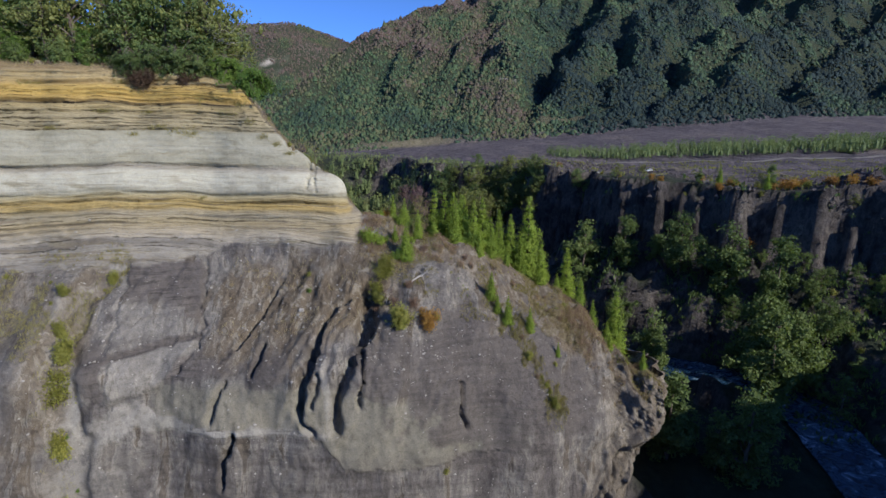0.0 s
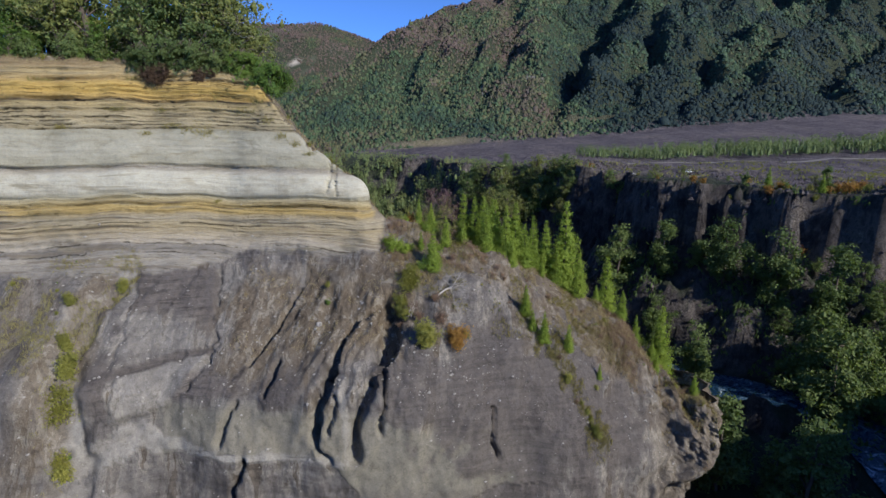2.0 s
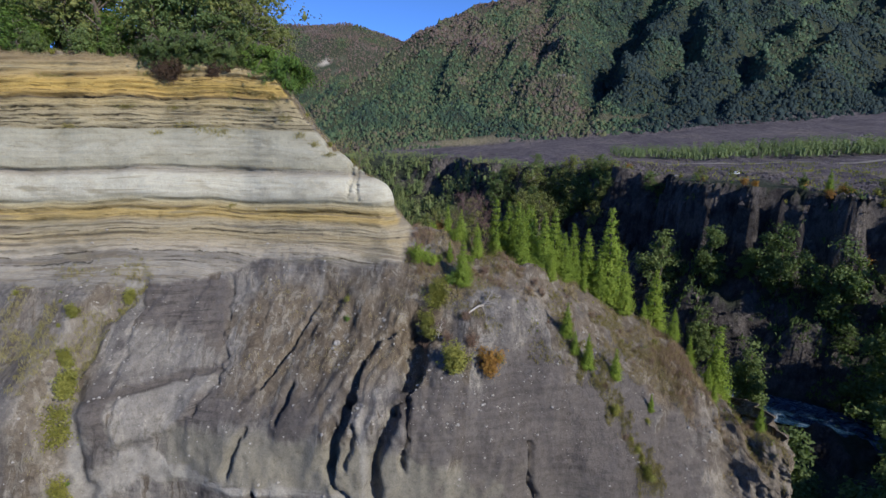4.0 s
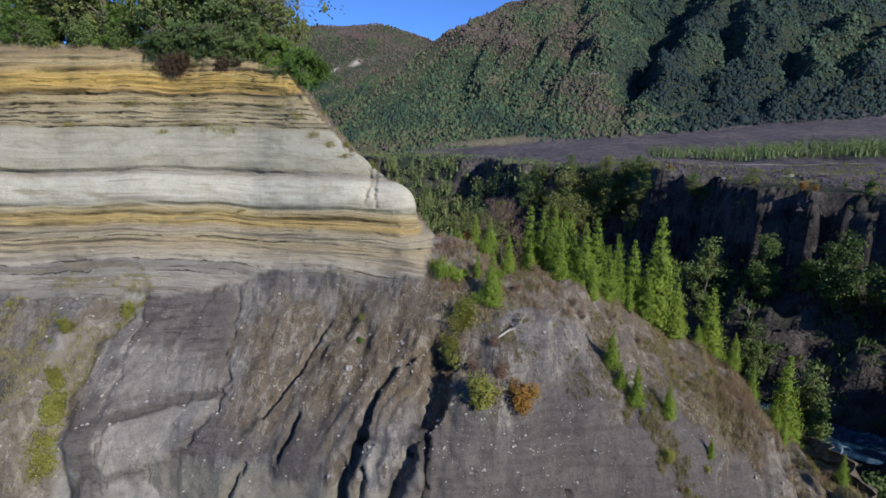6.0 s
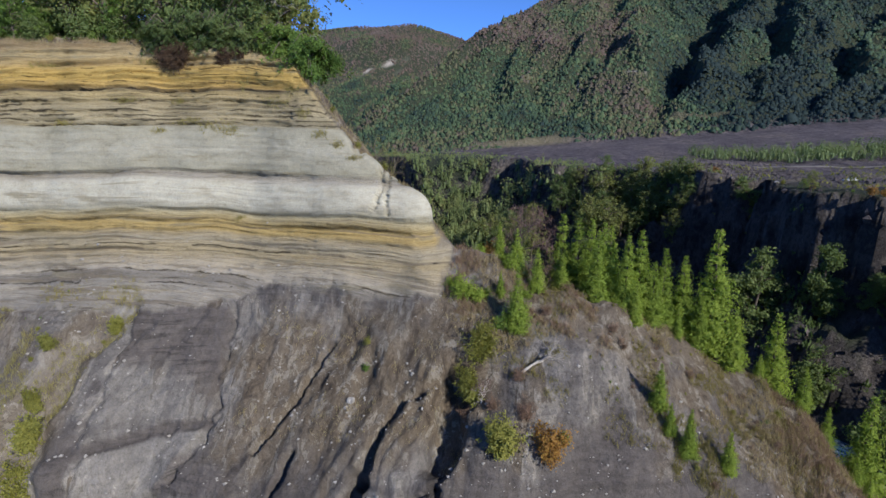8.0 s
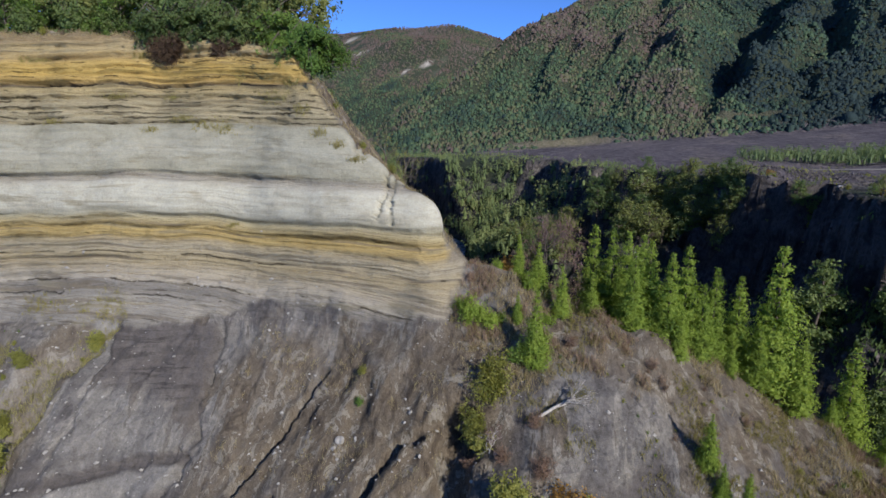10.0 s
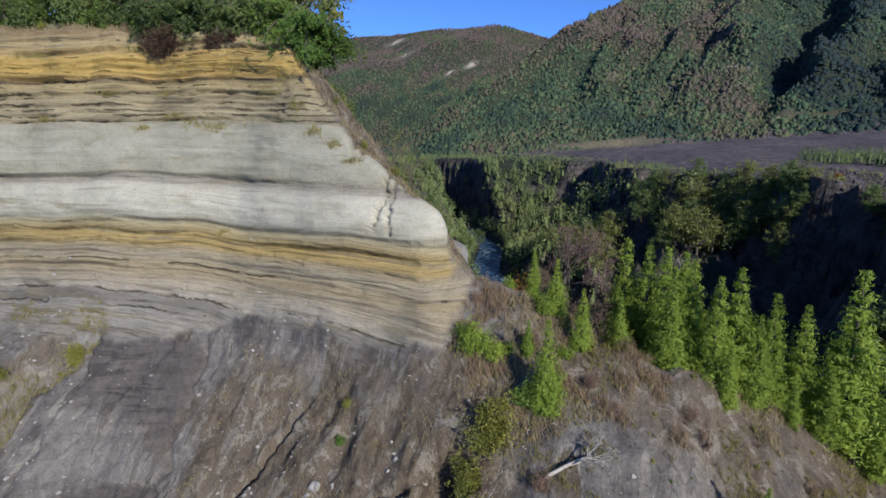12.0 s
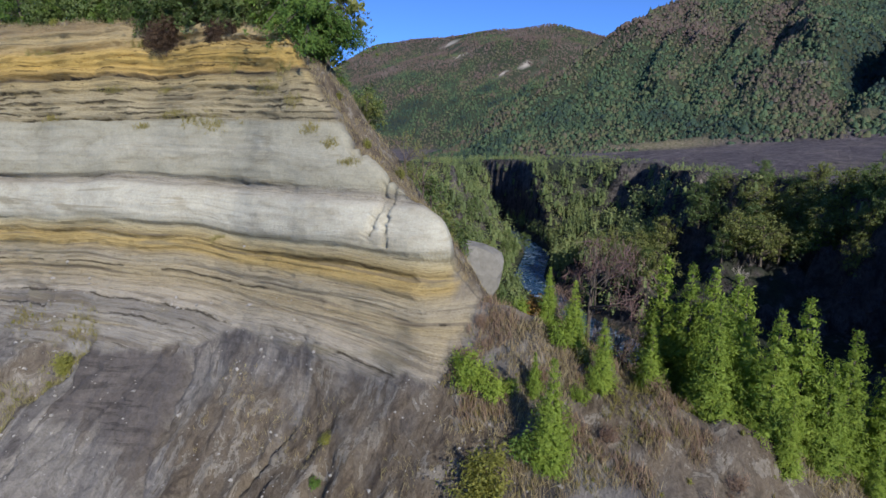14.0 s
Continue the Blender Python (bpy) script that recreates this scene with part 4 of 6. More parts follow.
    darkp = np.maximum.reduce([panel(X, Z, [(-54.3, 19.1), (-43.3, 19.2), (-40.1, 9.6), (-52.3, 7.3)]) * (0.04 + 0.86 * step01(11.5, 14.5, Z + 0.3 * (X + 47) + 1.2 * fbm(X / 4, Z / 4, 3, 93))), step01(0.65, 0.3, line_distance(X, Z, [(-52.5, 7.0), (-47.4, 7.9), (-40.6, 9.4)])) * 0.85,
                               panel(X, Z, [(-42.9, 6.7), (-32.4, 9.2), (-33.2, 4.9), (-44.9, 3.0)]) * 0.75, panel(X, Z, [(-57.5, 9.9), (-53.3, 8.3), (-51.5, 2.4), (-54.0, 2.0)]) * 0.85,
                               panel(X, Z, [(-80, 8), (-62, 9), (-62, -2), (-80, -4)], 1.0) * 0.6, blob(X, Z, -8, 5.5, 7, 4.5, 0.15) * 0.8, blob(X, Z, 9, 1, 16, 12, 0.2) * 0.9, panel(X, Z, [(-32, 8.5), (-25, 9), (-24.5, 4.2), (-31, 3.2)], 0.12) * 0.8, blob(X, Z, -25, 9, 5, 4) * 0.5, step01(-5.2, -6.4, Z + 0.06 * (X + 34)) * 0.28])
    ticked = np.clip(0.3 + panel(X, Z, [(-42.9, 6.7), (-32.4, 9.2), (-33.2, 4.9), (-44.9, 3.0)], 0.6) + 0.45 * panel(X, Z, [(-54.3, 19.1), (-43.3, 19.2), (-40.1, 9.6), (-52.3, 7.3)], 0.8) * step01(-0.2, 0.5, fbm(X / 5, Z / 2.5, 3, 92)), 0, 0.9)
    global CLIFF_TREE
    CLIFF_TREE = BVHTree.FromPolygons(P.reshape(-1, 3).tolist(), grid_faces(*X.shape).tolist())
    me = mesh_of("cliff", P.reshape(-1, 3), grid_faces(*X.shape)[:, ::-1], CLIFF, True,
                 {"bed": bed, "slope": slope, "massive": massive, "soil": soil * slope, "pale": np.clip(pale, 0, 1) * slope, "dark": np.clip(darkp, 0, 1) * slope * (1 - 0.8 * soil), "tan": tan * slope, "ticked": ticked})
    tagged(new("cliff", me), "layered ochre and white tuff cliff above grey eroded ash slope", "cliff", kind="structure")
    # the spur's blunt end
    end_y, end_z = P[-1, :, 1], P[-1, :, 2]
    s = np.linspace(0, 1, 34)[:, None]
    turn = 34 * s
    QX = P[-1, :, 0][None] + 2.5 * np.sin(np.pi * s * 0.7) + 2.2 * fbm(turn / 5, end_z[None] / 5, 5, 70, 0.6)
    QY = end_y[None] + turn * (1 - 0.7 * step01(80, 118, end_y)[None])
    QZ = end_z[None] - 9 * s * s + 0 * QX
    QX[0], QY[0], QZ[0] = P[-1, :, 0], end_y, end_z
    one = np.ones(QX.shape)
    me = mesh_of("cliff_end", np.stack([QX, QY, QZ], -1).reshape(-1, 3), grid_faces(*QX.shape)[:, ::-1], CLIFF, True,
                 {"bed": QZ, "slope": one, "massive": 0 * one, "soil": 0.9 * one, "pale": 0 * one, "dark": 0 * one, "tan": 0 * one, "ticked": 0 * one})
    tagged(new("cliff_end", me), "crumbling brown end of the ash spur", "cliff", kind="structure")


build_cliff()


# ---------------------------------------------------------------- plants
def tube(path, radii, sides=6):
    path, radii = np.asarray(path, float), np.asarray(radii, float)
    tan = np.gradient(path, axis=0)
    tan /= np.linalg.norm(tan, axis=1)[:, None] + 1e-9
    ref = np.where(np.abs(tan[:, 2:3]) > 0.9, [[1.0, 0, 0]], [[0, 0, 1.0]])
    a = np.cross(tan, ref)
    a /= np.linalg.norm(a, axis=1)[:, None] + 1e-9
    b = np.cross(tan, a)
    ang = np.arange(sides) * 2 * np.pi / sides
    V = path[:, None] + radii[:, None, None] * (np.cos(ang)[None, :, None] * a[:, None] + np.sin(ang)[None, :, None] * b[:, None])
    i = np.arange(len(path) * sides).reshape(len(path), sides)
    nx = np.roll(i, -1, 1)
    return V.reshape(-1, 3), np.stack([i[:-1], nx[:-1], nx[1:], i[1:]], -1).reshape(-1, 4)


def join(pieces):
    verts, faces, n = [], [], 0
    for v, f in pieces:
        verts.append(v)
        faces.append(f + n)
        n += len(v)
    return np.concatenate(verts), np.concatenate(faces)


def sprays(centres, out, size, per, gen, long=1.5, droop=0.2, loose=0.75, thin=0.5, lay=False):
    """Small leaf sprays, per of them round each centre, each a bent diamond of four corners."""
    n = len(centres) * per
    c = np.repeat(centres, per, 0) + gen.normal(0, 1, (n, 3)) * np.repeat(size, per)[:, None] * 0.55
    d = np.repeat(out, per, 0) + gen.normal(0, loose, (n, 3))
    d[:, 2] -= droop
    d /= np.linalg.norm(d, axis=1)[:, None] + 1e-9
    w = np.cross(d, gen.normal(0, 1, (n, 3)))
    w /= np.linalg.norm(w, axis=1)[:, None] + 1e-9
    if lay:
        c = c + gen.normal(0, 1, (n, 3)) * np.repeat(size, per)[:, None] * 0.7
        # the blade faces outwards, its length lies along the crown's skin
        d, w = w, np.cross(d, w)
    s = np.repeat(size, per) * gen.uniform(0.6, 1.3, n)
    L, W = (s * long * 0.5)[:, None], (s * thin)[:, None]
    nrm = np.cross(d, w) * (s * 0.12)[:, None]
    V = np.stack([c - d * L, c + w * W + nrm, c + d * L, c - w * W + nrm], 1).reshape(-1, 3)
    return V, np.arange(n * 4).reshape(-1, 4)


def knobs(centres, radii, gen):
    """Rough twig masses inside a crown: uneven eight-sided lumps that close the gaps behind the leaves."""
    base = np.array([(1, 0, 0), (-1, 0, 0), (0, 1, 0), (0, -1, 0), (0, 0, 1), (0, 0, -1)], float)
    tri = np.array([(0, 2, 4), (2, 1, 4), (1, 3, 4), (3, 0, 4), (2, 0, 5), (1, 2, 5), (3, 1, 5), (0, 3, 5)])
    n = len(centres)
    V = base[None] * gen.uniform(0.6, 1.2, (n, 6, 1)) * np.asarray(radii)[:, None, None] + np.asarray(centres)[:, None]
    F = tri[None] + (np.arange(n) * 6)[:, None, None]
    return V.reshape(-1, 3), F.reshape(-1, 3)


def leafy(name, quads, lumps, leaf):
    """One crown mesh of leaf sprays round twig masses."""
    (v, f), (vk, fk) = quads, lumps
    tris = np.concatenate([f[:, [0, 1, 2]], f[:, [0, 2, 3]], fk + len(v)])
    return mesh_of(name, np.concatenate([v, vk]), tris, leaf, False)


def conifer(height, seed, leaf, dense=1.0):
    """A cedar: straight trunk, upswept limbs in tiers, a pointed cone of leaf clumps down to the ground."""
    gen = np.random.default_rng(seed)
    root = new("cedar_tree")
    z = np.linspace(0, height * 0.97, 9)
    trunk = [tube(np.stack([0.06 * np.sin(z), 0.06 * np.cos(z * 1.3), z], -1), np.interp(z, [0, height], [0.016 * height + 0.03, 0.015]), 7)]
    wide = height * gen.uniform(0.2, 0.225)
    cs, os, ss, kc, kr = [], [], [], [], []
    levels = int(height * 2.0)
    lobe = gen.uniform(0.88, 1.14, 7)
    for i in range(levels):
        h = height * (0.03 + 0.97 * (i + gen.uniform(-0.4, 0.4)) / levels)
        q = np.clip(h / height, 0, 1)
        reach = wide * (1 - q) ** 1.02 * min(1, 0.75 + 2.4 * q) * lobe[int(q * 6.9)] + 0.05
        limbs = max(3, int(8 * (1 - q) + 3))
        a0 = gen.uniform(0, 6.28)
        for j in range(limbs):
            a = a0 + j * 6.283 / limbs + gen.normal(0, 0.3)
            r = reach * gen.uniform(0.62, 1.16)
            up = 0.22 + 0.3 * q
            tip = np.array([math.cos(a) * r, math.sin(a) * r, h + up * r])
            base = np.array([0, 0, h - 0.05 * r])
            if gen.random() < 0.3:
                trunk.append(tube([base, (base + tip) / 2 + [0, 0, -0.05 * r], tip], [0.03, 0.02, 0.006], 4))
            kc.append(base + (tip - base) * 0.5)
            kr.append(0.27 * r + 0.02)
            m = max(4, int((r * 10.0 + 2) * dense))
            t = gen.uniform(0.45, 1.03, m) ** 0.8
            side = gen.normal(0, 0.16 * r + 0.04, (m, 3))
            cs.append(base + (tip - base) * t[:, None] + side)
            os.append(np.array([math.cos(a), math.sin(a), 0.55]) + side / (0.3 * r + 0.1))
            ss.append(np.full(m, 0.125) * gen.uniform(0.7, 1.25, m))
    part("trunk", mesh_of("trunk", *join(trunk), BARK), root, "brown bark")
    quads = sprays(np.concatenate(cs), np.concatenate(os), np.concatenate(ss), 5, gen, 2.2, 0.0, 0.62, 0.32, True)
    part("crown", leafy("crown", quads, knobs(kc, kr, gen), leaf), root)
    return root


def broadleaf(height, seed, leaf, clumps=600, per=2, bare=0.2, lean=0.0, spread=0.36, spray=0.35):
    """A tree with forking limbs and a crown of uneven leaf clumps with gaps."""
    gen = np.random.default_rng(seed)
    root = new("beech_tree")
    n = 7
    z = np.linspace(0, height * 0.8, n)
    bend = np.cumsum(gen.normal(0, 0.05 * height / n, (n, 2)), 0) + lean * (z[:, None] / height) ** 1.4 * height * np.array([[0.7, -0.7]])
    stem = np.concatenate([bend, z[:, None]], 1)
    pieces = [tube(stem, np.interp(z, [0, height], [0.02 * height + 0.04, 0.03]), 7)]
    centres = []
    for k in range(17):
        q = gen.uniform(bare, 0.97)
        base = np.array([np.interp(q * height * 0.8, z, stem[:, i]) for i in range(3)])
        a = k * 2.4 + gen.normal(0, 0.3)
        r = height * spread * (1.05 - 0.75 * abs(q - 0.5)) * gen.uniform(0.55, 1.0) * (1.15 - 0.6 * q)
        tip = base + np.array([math.cos(a) * r, math.sin(a) * r, r * gen.uniform(0.25, 0.75)])
        mid = (base + tip) / 2 + gen.normal(0, 0.06 * r, 3) + [0, 0, 0.1 * r]
        pieces.append(tube([base, mid, tip], [0.010 * height + 0.01, 0.007 * height, 0.012], 4))
        for _ in range(3):
            s = base + (tip - base) * gen.uniform(0.45, 1.0)
            e = s + gen.normal(0, 0.36 * spread * height, 3) * [1, 1, 0.7]
            pieces.append(tube([s, e], [0.025, 0.008], 3))
            centres.append((e, gen.uniform(0.2, 0.36) * spread * height))
    centres.append((stem[-1] + [0, 0, 0.08 * height], 0.10 * height))
    who = gen.integers(0, len(centres), clumps)
    C = np.array([centres[i][0] for i in who])
    R = np.array([centres[i][1] for i in who])
    u = gen.normal(0, 1, (clumps, 3))
    u /= np.linalg.norm(u, axis=1)[:, None]
    C = C + u * (R * gen.uniform(0.45, 1.15, clumps))[:, None] * [1.15, 1.15, 0.75]
    part("trunk", mesh_of("trunk", *join(pieces), BARK), root, "grey-brown bark")
    quads = sprays(C, u + [0, 0, 0.3], np.full(clumps, spray), per, gen, 1.5, 0.0, 0.5, 0.42, True)
    part("crown", leafy("crown", quads, knobs([c for c, _ in centres], [0.4 * r for _, r in centres], gen), leaf), root)
    return root


def overhang_tree(reach, seed, leaf, clumps=620):
    """A tree on a rim whose limbs arch out towards -y and droop over the edge."""
    gen = np.random.default_rng(seed)
    root = new("overhanging_tree")
    pieces, cs, us = [tube([(0, 0.6, -0.8), (0.1, 0.1, 0.8), (0.2, -0.4, 2.2), (0.0, -0.9, 3.6)], [0.34, 0.27, 0.2, 0.12], 7)], [], []
    limbs = 17
    for k in range(limbs):
        q = gen.uniform(0.1, 1.0)
        base = np.array([0.15, 0.2 - 1.1 * q, 0.6 + 3.0 * q])
        a = -1.57 + gen.uniform(-1.9, 1.9)
        r = reach * gen.uniform(0.45, 1.0) * (0.75 + 0.35 * abs(math.cos(a)))
        lift = gen.uniform(-0.15, 0.75) * q
        way = np.array([math.cos(a), math.sin(a) * 0.8, 0])
        p1 = base + way * r * 0.5 + [0, 0, r * (0.18 + lift)]
        p2 = base + way * r + [0, 0, r * (lift * 1.2 - 0.28)]
        pieces.append(tube([base, p1, p2], [0.10, 0.06, 0.015], 5))
        m = clumps // limbs
        t = gen.uniform(0.25, 1.08, m)[:, None]
        c = base * (1 - t) ** 2 + 2 * p1 * t * (1 - t) + p2 * t * t + gen.normal(0, 0.10 * reach, (m, 3)) * [1, 1, 0.55]
        c[:, 2] -= np.abs(gen.normal(0, 0.07 * reach, m))
        cs.append(c)
        us.append(np.repeat([way + [0, 0, -0.1]], m, 0))
    part("trunk", mesh_of("trunk", *join(pieces), BARK), root, "grey-brown bark")
    C = np.concatenate(cs)
    v, f = sprays(C, np.concatenate(us) + [0, -0.3, 0.7], np.full(len(C), 0.16), 12, gen, 1.7, 0.0, 0.6, 0.36, True)
    part("crown", mesh_of("crown", v, f, leaf, False), root)
    return root


def shrub(size, seed, leaf, clumps=180, per=4, upright=1.0, long=1.5, thin=0.38, fine=1.0):
    gen = np.random.default_rng(seed)
    root = new("shrub")
    pieces, cs, us = [], [], []
    for k in range(9):
        a, r = gen.uniform(0, 6.28), size * gen.uniform(0.15, 0.5)
        tip = np.array([math.cos(a) * r, math.sin(a) * r, size * gen.uniform(0.45, 1.0) * upright])
        pieces.append(tube([(0, 0, -0.15), tip * [0.4, 0.4, 0.55], tip], [0.03 * size * 0.5 + 0.01, 0.02, 0.008], 4))
        m = clumps // 9
        t = gen.uniform(0.3, 1.05, m)
        cs.append(tip * t[:, None] + gen.normal(0, 0.13 * size, (m, 3)))
        us.append(np.repeat([[math.cos(a), math.sin(a), 0.8]], m, 0))
    part("stem", mesh_of("stem", *join(pieces), BARK), root)
    v, f = sprays(np.concatenate(cs), np.concatenate(us), np.full(m * 9, (0.055 * size + 0.09) * fine), per, gen, long, 0.0, 0.6, thin, thin > 0.3)
    v[:, 2] = np.maximum(v[:, 2], 0.02)
    part("foliage", mesh_of("foliage", v, f, leaf, False), root)
    return root


def bare_tree(height, seed, wood, twig=None, lean=(0, 0), clumps=260):
    gen = np.random.default_rng(seed)
    root = new("bare_tree")
    pieces, ends = [], []

    def grow(base, way, length, rad, level):
        tip = base + way * length
        mid = (base + tip) / 2 + gen.normal(0, 0.05 * length, 3)
        pieces.append(tube([base, mid, tip], [rad, rad * 0.8, rad * 0.55], 6 if level < 2 else 4))
        ends.append(tip)
        if level >= 4:
            return
        for _ in range(3 if level else 5):
            w = way + gen.normal(0, 0.55, 3) + [0, 0, 0.15]
            grow(base + (tip - base) * gen.uniform(0.45, 1.0), w / np.linalg.norm(w), length * gen.uniform(0.5, 0.72), rad * 0.5, level + 1)

    way = np.array([lean[0], lean[1], 1.0])
    grow(np.array([0, 0, -0.3]), way / np.linalg.norm(way), height * 0.46, 0.017 * height + 0.03, 0)
    part("trunk", mesh_of("trunk", *join(pieces), wood), root, "bare branching wood")
    if twig:
        ends = np.array(ends)
        pick = ends[gen.integers(len(ends) // 4, len(ends), clumps)] + gen.normal(0, 0.04 * height, (clumps, 3))
        v, f = sprays(pick, np.repeat([[0, 0, 1.0]], clumps, 0), np.full(clumps, 0.038 * height), 3, gen, 2.6, 0.0)
        mid = v.reshape(-1, 4, 3).mean(1, keepdims=True)
        w = v.reshape(-1, 4, 3)
        w[:, 1] = mid[:, 0] + (w[:, 1] - mid[:, 0]) * 0.09
        w[:, 3] = mid[:, 0] + (w[:, 3] - mid[:, 0]) * 0.09
        part("twig_crown", mesh_of("twig_crown", w.reshape(-1, 3), f, twig, False), root)
    return root


def ground_at(x, y):
    """Height of the real surface, cliff or land."""
    h = float(land(np.array([x]), np.array([y]))[0])
    hit = CLIFF_TREE.ray_cast(Vector((x, y, 90)), Vector((0, 0, -1)))[0]
    return max(h, hit.z) if hit else h


def put(ob, used, x, y, scale, turn, sink=0.15, z=None, tilt=(0, 0)):
    """The plant itself at the first call, a copy of it afterwards."""
    h = ground_at(x, y) - sink if z is None else z
    m = pose(x, y, h, tilt[0], tilt[1], turn) @ Matrix.Diagonal((scale, scale, scale, 1))
    if ob.name in used:
        return copy_thing(ob, m)
    used.add(ob.name)
    ob.matrix_basis = m
    return ob


USED = set()
CEDARS = [conifer(12.0, 31 + i, CEDAR) for i in range(4)]
for i, c in enumerate(CEDARS):
    tagged(c, "bright green cone-shaped cedar tree on the spur", "conifer", "cedars on the spur")

# x, y and height of the tip of each tall cedar along the spur
TALL = [(-2.7, 104.5, 30.7), (-0.6, 103.5, 30.2), (1.0, 103.0, 30.2), (2.6, 103.5, 29.6), (-2.7, 95.8, 26.0), (1.3, 96.0, 28.6), (2.9, 98.0, 29.0), (4.7, 96.0, 28.2), (6.6, 99.0, 27.8), (8.2, 98.0, 24.8), (10.2, 102.5, 25.4), (12.6, 102.5, 24.4),
        (16.2, 102.5, 26.9), (18.6, 100.5, 19.0), (14.4, 100.5, 20.5), (24.5, 103.5, 17.2), (22.0, 101.0, 12.6), (26.2, 98.5, 13.0), (28.4, 97.0, 9.0), (33.4, 98.1, 9.0), (-7.4, 87.0, 26.0), (5.8, 94.6, 23.5), (11.4, 98.6, 19.6)]
for i, (x, y, top) in enumerate(TALL):
    put(CEDARS[i % 4], USED, x, y, max(3.0, top - ground_at(x, y)) / 12.0, i * 67 % 360)
# x, y and height of the young ones on the open slope
for i, (x, y, h) in enumerate([(7.2, 85.3, 4.6), (8.2, 84.2, 3.2), (9.9, 83.5, 4.6), (13.8, 84, 4.0), (30.2, 91, 3.4), (34.6, 86, 3.8), (18.6, 83, 2.4), (-8.2, 95.4, 4.6), (-5.6, 93.2, 4.8), (-9.6, 90.6, 3.0), (-10.4, 96.4, 4.2), (30.6, 94.4, 4.0), (90.0, 170.0, 6.0), (100.5, 161.5, 5.5)]):
    put(CEDARS[(i + 1) % 4], USED, x, y, h / 12.0, i * 97 % 360)

# ---------------------------------------------------------------- broadleaf woods
BEECHES = [broadleaf(10.0, 51 + i, (BEECH, BEECH, BRIGHT, BEECH, OLIVE)[i], (800, 800, 1000, 700, 640)[i], 3, (0.08, 0.08, 0.2, 0.06, 0.2)[i], 0.0, (0.29, 0.27, 0.36, 0.25, 0.34)[i], (0.25, 0.25, 0.21, 0.26, 0.2)[i]) for i in range(5)]
for b, words in zip(BEECHES, ("dark green beech tree", "broad dark green beech tree", "bright green leafy young tree", "dense dark green canyon tree", "olive green thin-leaved tree")):
    tagged(b, words + " with grey-brown trunk", "tree", "trees of the canyon and hill")
TALL_BEECHES = [broadleaf(20.0, 151 + i, BEECH, 2000, 3, 0.03, 0.0, (0.2, 0.23, 0.18)[i], 0.46) for i in range(3)]
for b, words in zip(TALL_BEECHES, ("tall dark green beech tree", "tall broad dark beech tree", "tall narrow dark beech tree")):
    tagged(b, words + " rising from canyon floor", "tree", "trees of the canyon and hill")
rs = random.Random(5)


def free(places, x, y, gap):
    return all((x - a) ** 2 + (y - b) ** 2 > gap * gap for a, b in places)


def scatter(count, x_range, y_range, gap, height, keep, kinds, tries=40):
    places = []
    for _ in range(count * tries):
        if len(places) >= count:
            break
        x, y = rs.uniform(*x_range), rs.uniform(*y_range)
        if free(places, x, y, gap) and keep(x, y):
            places.append((x, y))
            put(rs.choice(kinds), USED, x, y, rs.uniform(*height) / 10.0, rs.uniform(0, 360), 0.3)
    return places


def rim_y(x):
    return float(smooth_interp(x, ST_X, RIM_Y, 4.0))


def near_river(x, y):
    d, s = river_distance(np.array(x), np.array(y))
    return float(d), float(s)


# wood on the hill behind the rim: single trees along the edge, a closed stand behind them
for i, (kind, x, back, h) in enumerate([(0, -92, 3, 13), (1, -87.5, 2.6, 12), (3, -84, 5, 14), (2, -79.5, 2.2, 7.5), (2, -77, 3.4, 6), (4, -74, 5, 15), (4, -70, 6, 14), (2, -70.5, 2.2, 4.5), (2, -66.5, 4.5, 10), (0, -59.5, 2.6, 12), (1, -56, 4.5, 14), (4, -62.5, 6, 12), (3, -52.6, 3.0, 11), (0, -49.2, 3.4, 12), (4, -51.0, 6.5, 14),
                                        (4, -47.0, 6.0, 12), (1, -45.0, 2.6, 7), (4, -43.0, 4.2, 9), (2, -41.0, 3.4, 5.5), (0, -97, 4, 14)]):
    put(BEECHES[kind], USED, x, rim_y(x) + back, h / 10.0, x * 53 % 360, 0.3)
scatter(26, (-104, -46), (98, 128), 4.0, (10, 17), lambda x, y: y > rim_y(x) + 9.0 and hill_cap(x, y) > 46, [BEECHES[0], BEECHES[1], BEECHES[2], BEECHES[4]])
# canyon floor, wall foot and rim: tall trees that reach up out of the shade, and lower ones between
for i, (x, y, top, h) in enumerate([(58.9, 137, 4, 15), (86, 133, 11, 19), (77, 114, 9, 19), (85, 152, 16, 18), (75.5, 162, 13.5, 15), (61.5, 172, 11.5, 14), (56.7, 159, 5, 12), (49, 178, 8.5, 13), (45.5, 97, -3.5, 12), (50, 101, -8, 10), (58.9, 91, -9, 12), (62, 97, -12, 9), (54, 93, -11, 9), (90, 124, 3, 14),
                                    (96, 143, 9, 14), (103, 138, 5, 12), (99, 127, -2, 11), (43, 104, -7, 10), (48, 110, -12, 8), (40, 116, -12, 8), (103, 164, 31, 7), (86, 176, 31, 7), (69, 167, 6, 9)]):
    put(TALL_BEECHES[i % 3], USED, x, y, min(max(top - ground_at(x, y), 0.7 * h), 1.3 * h) / 19.0, x * 31 % 360, 0.3)
scatter(16, (62, 128), (106, 150), 8.0, (5, 9), lambda x, y: near_river(x, y)[0] > 16 and float(land(np.array([x]), np.array([y]))[0]) < 4, [BEECHES[0], BEECHES[1], BEECHES[3]])
for x, y, h in ((-97, 330, 11), (-90, 318, 9), (-93, 345, 10), (-88, 300, 9), (-82, 276, 10)):
    put(BEECHES[3], USED, x, y, h / 10.0, x * 31 % 360, 0.3)
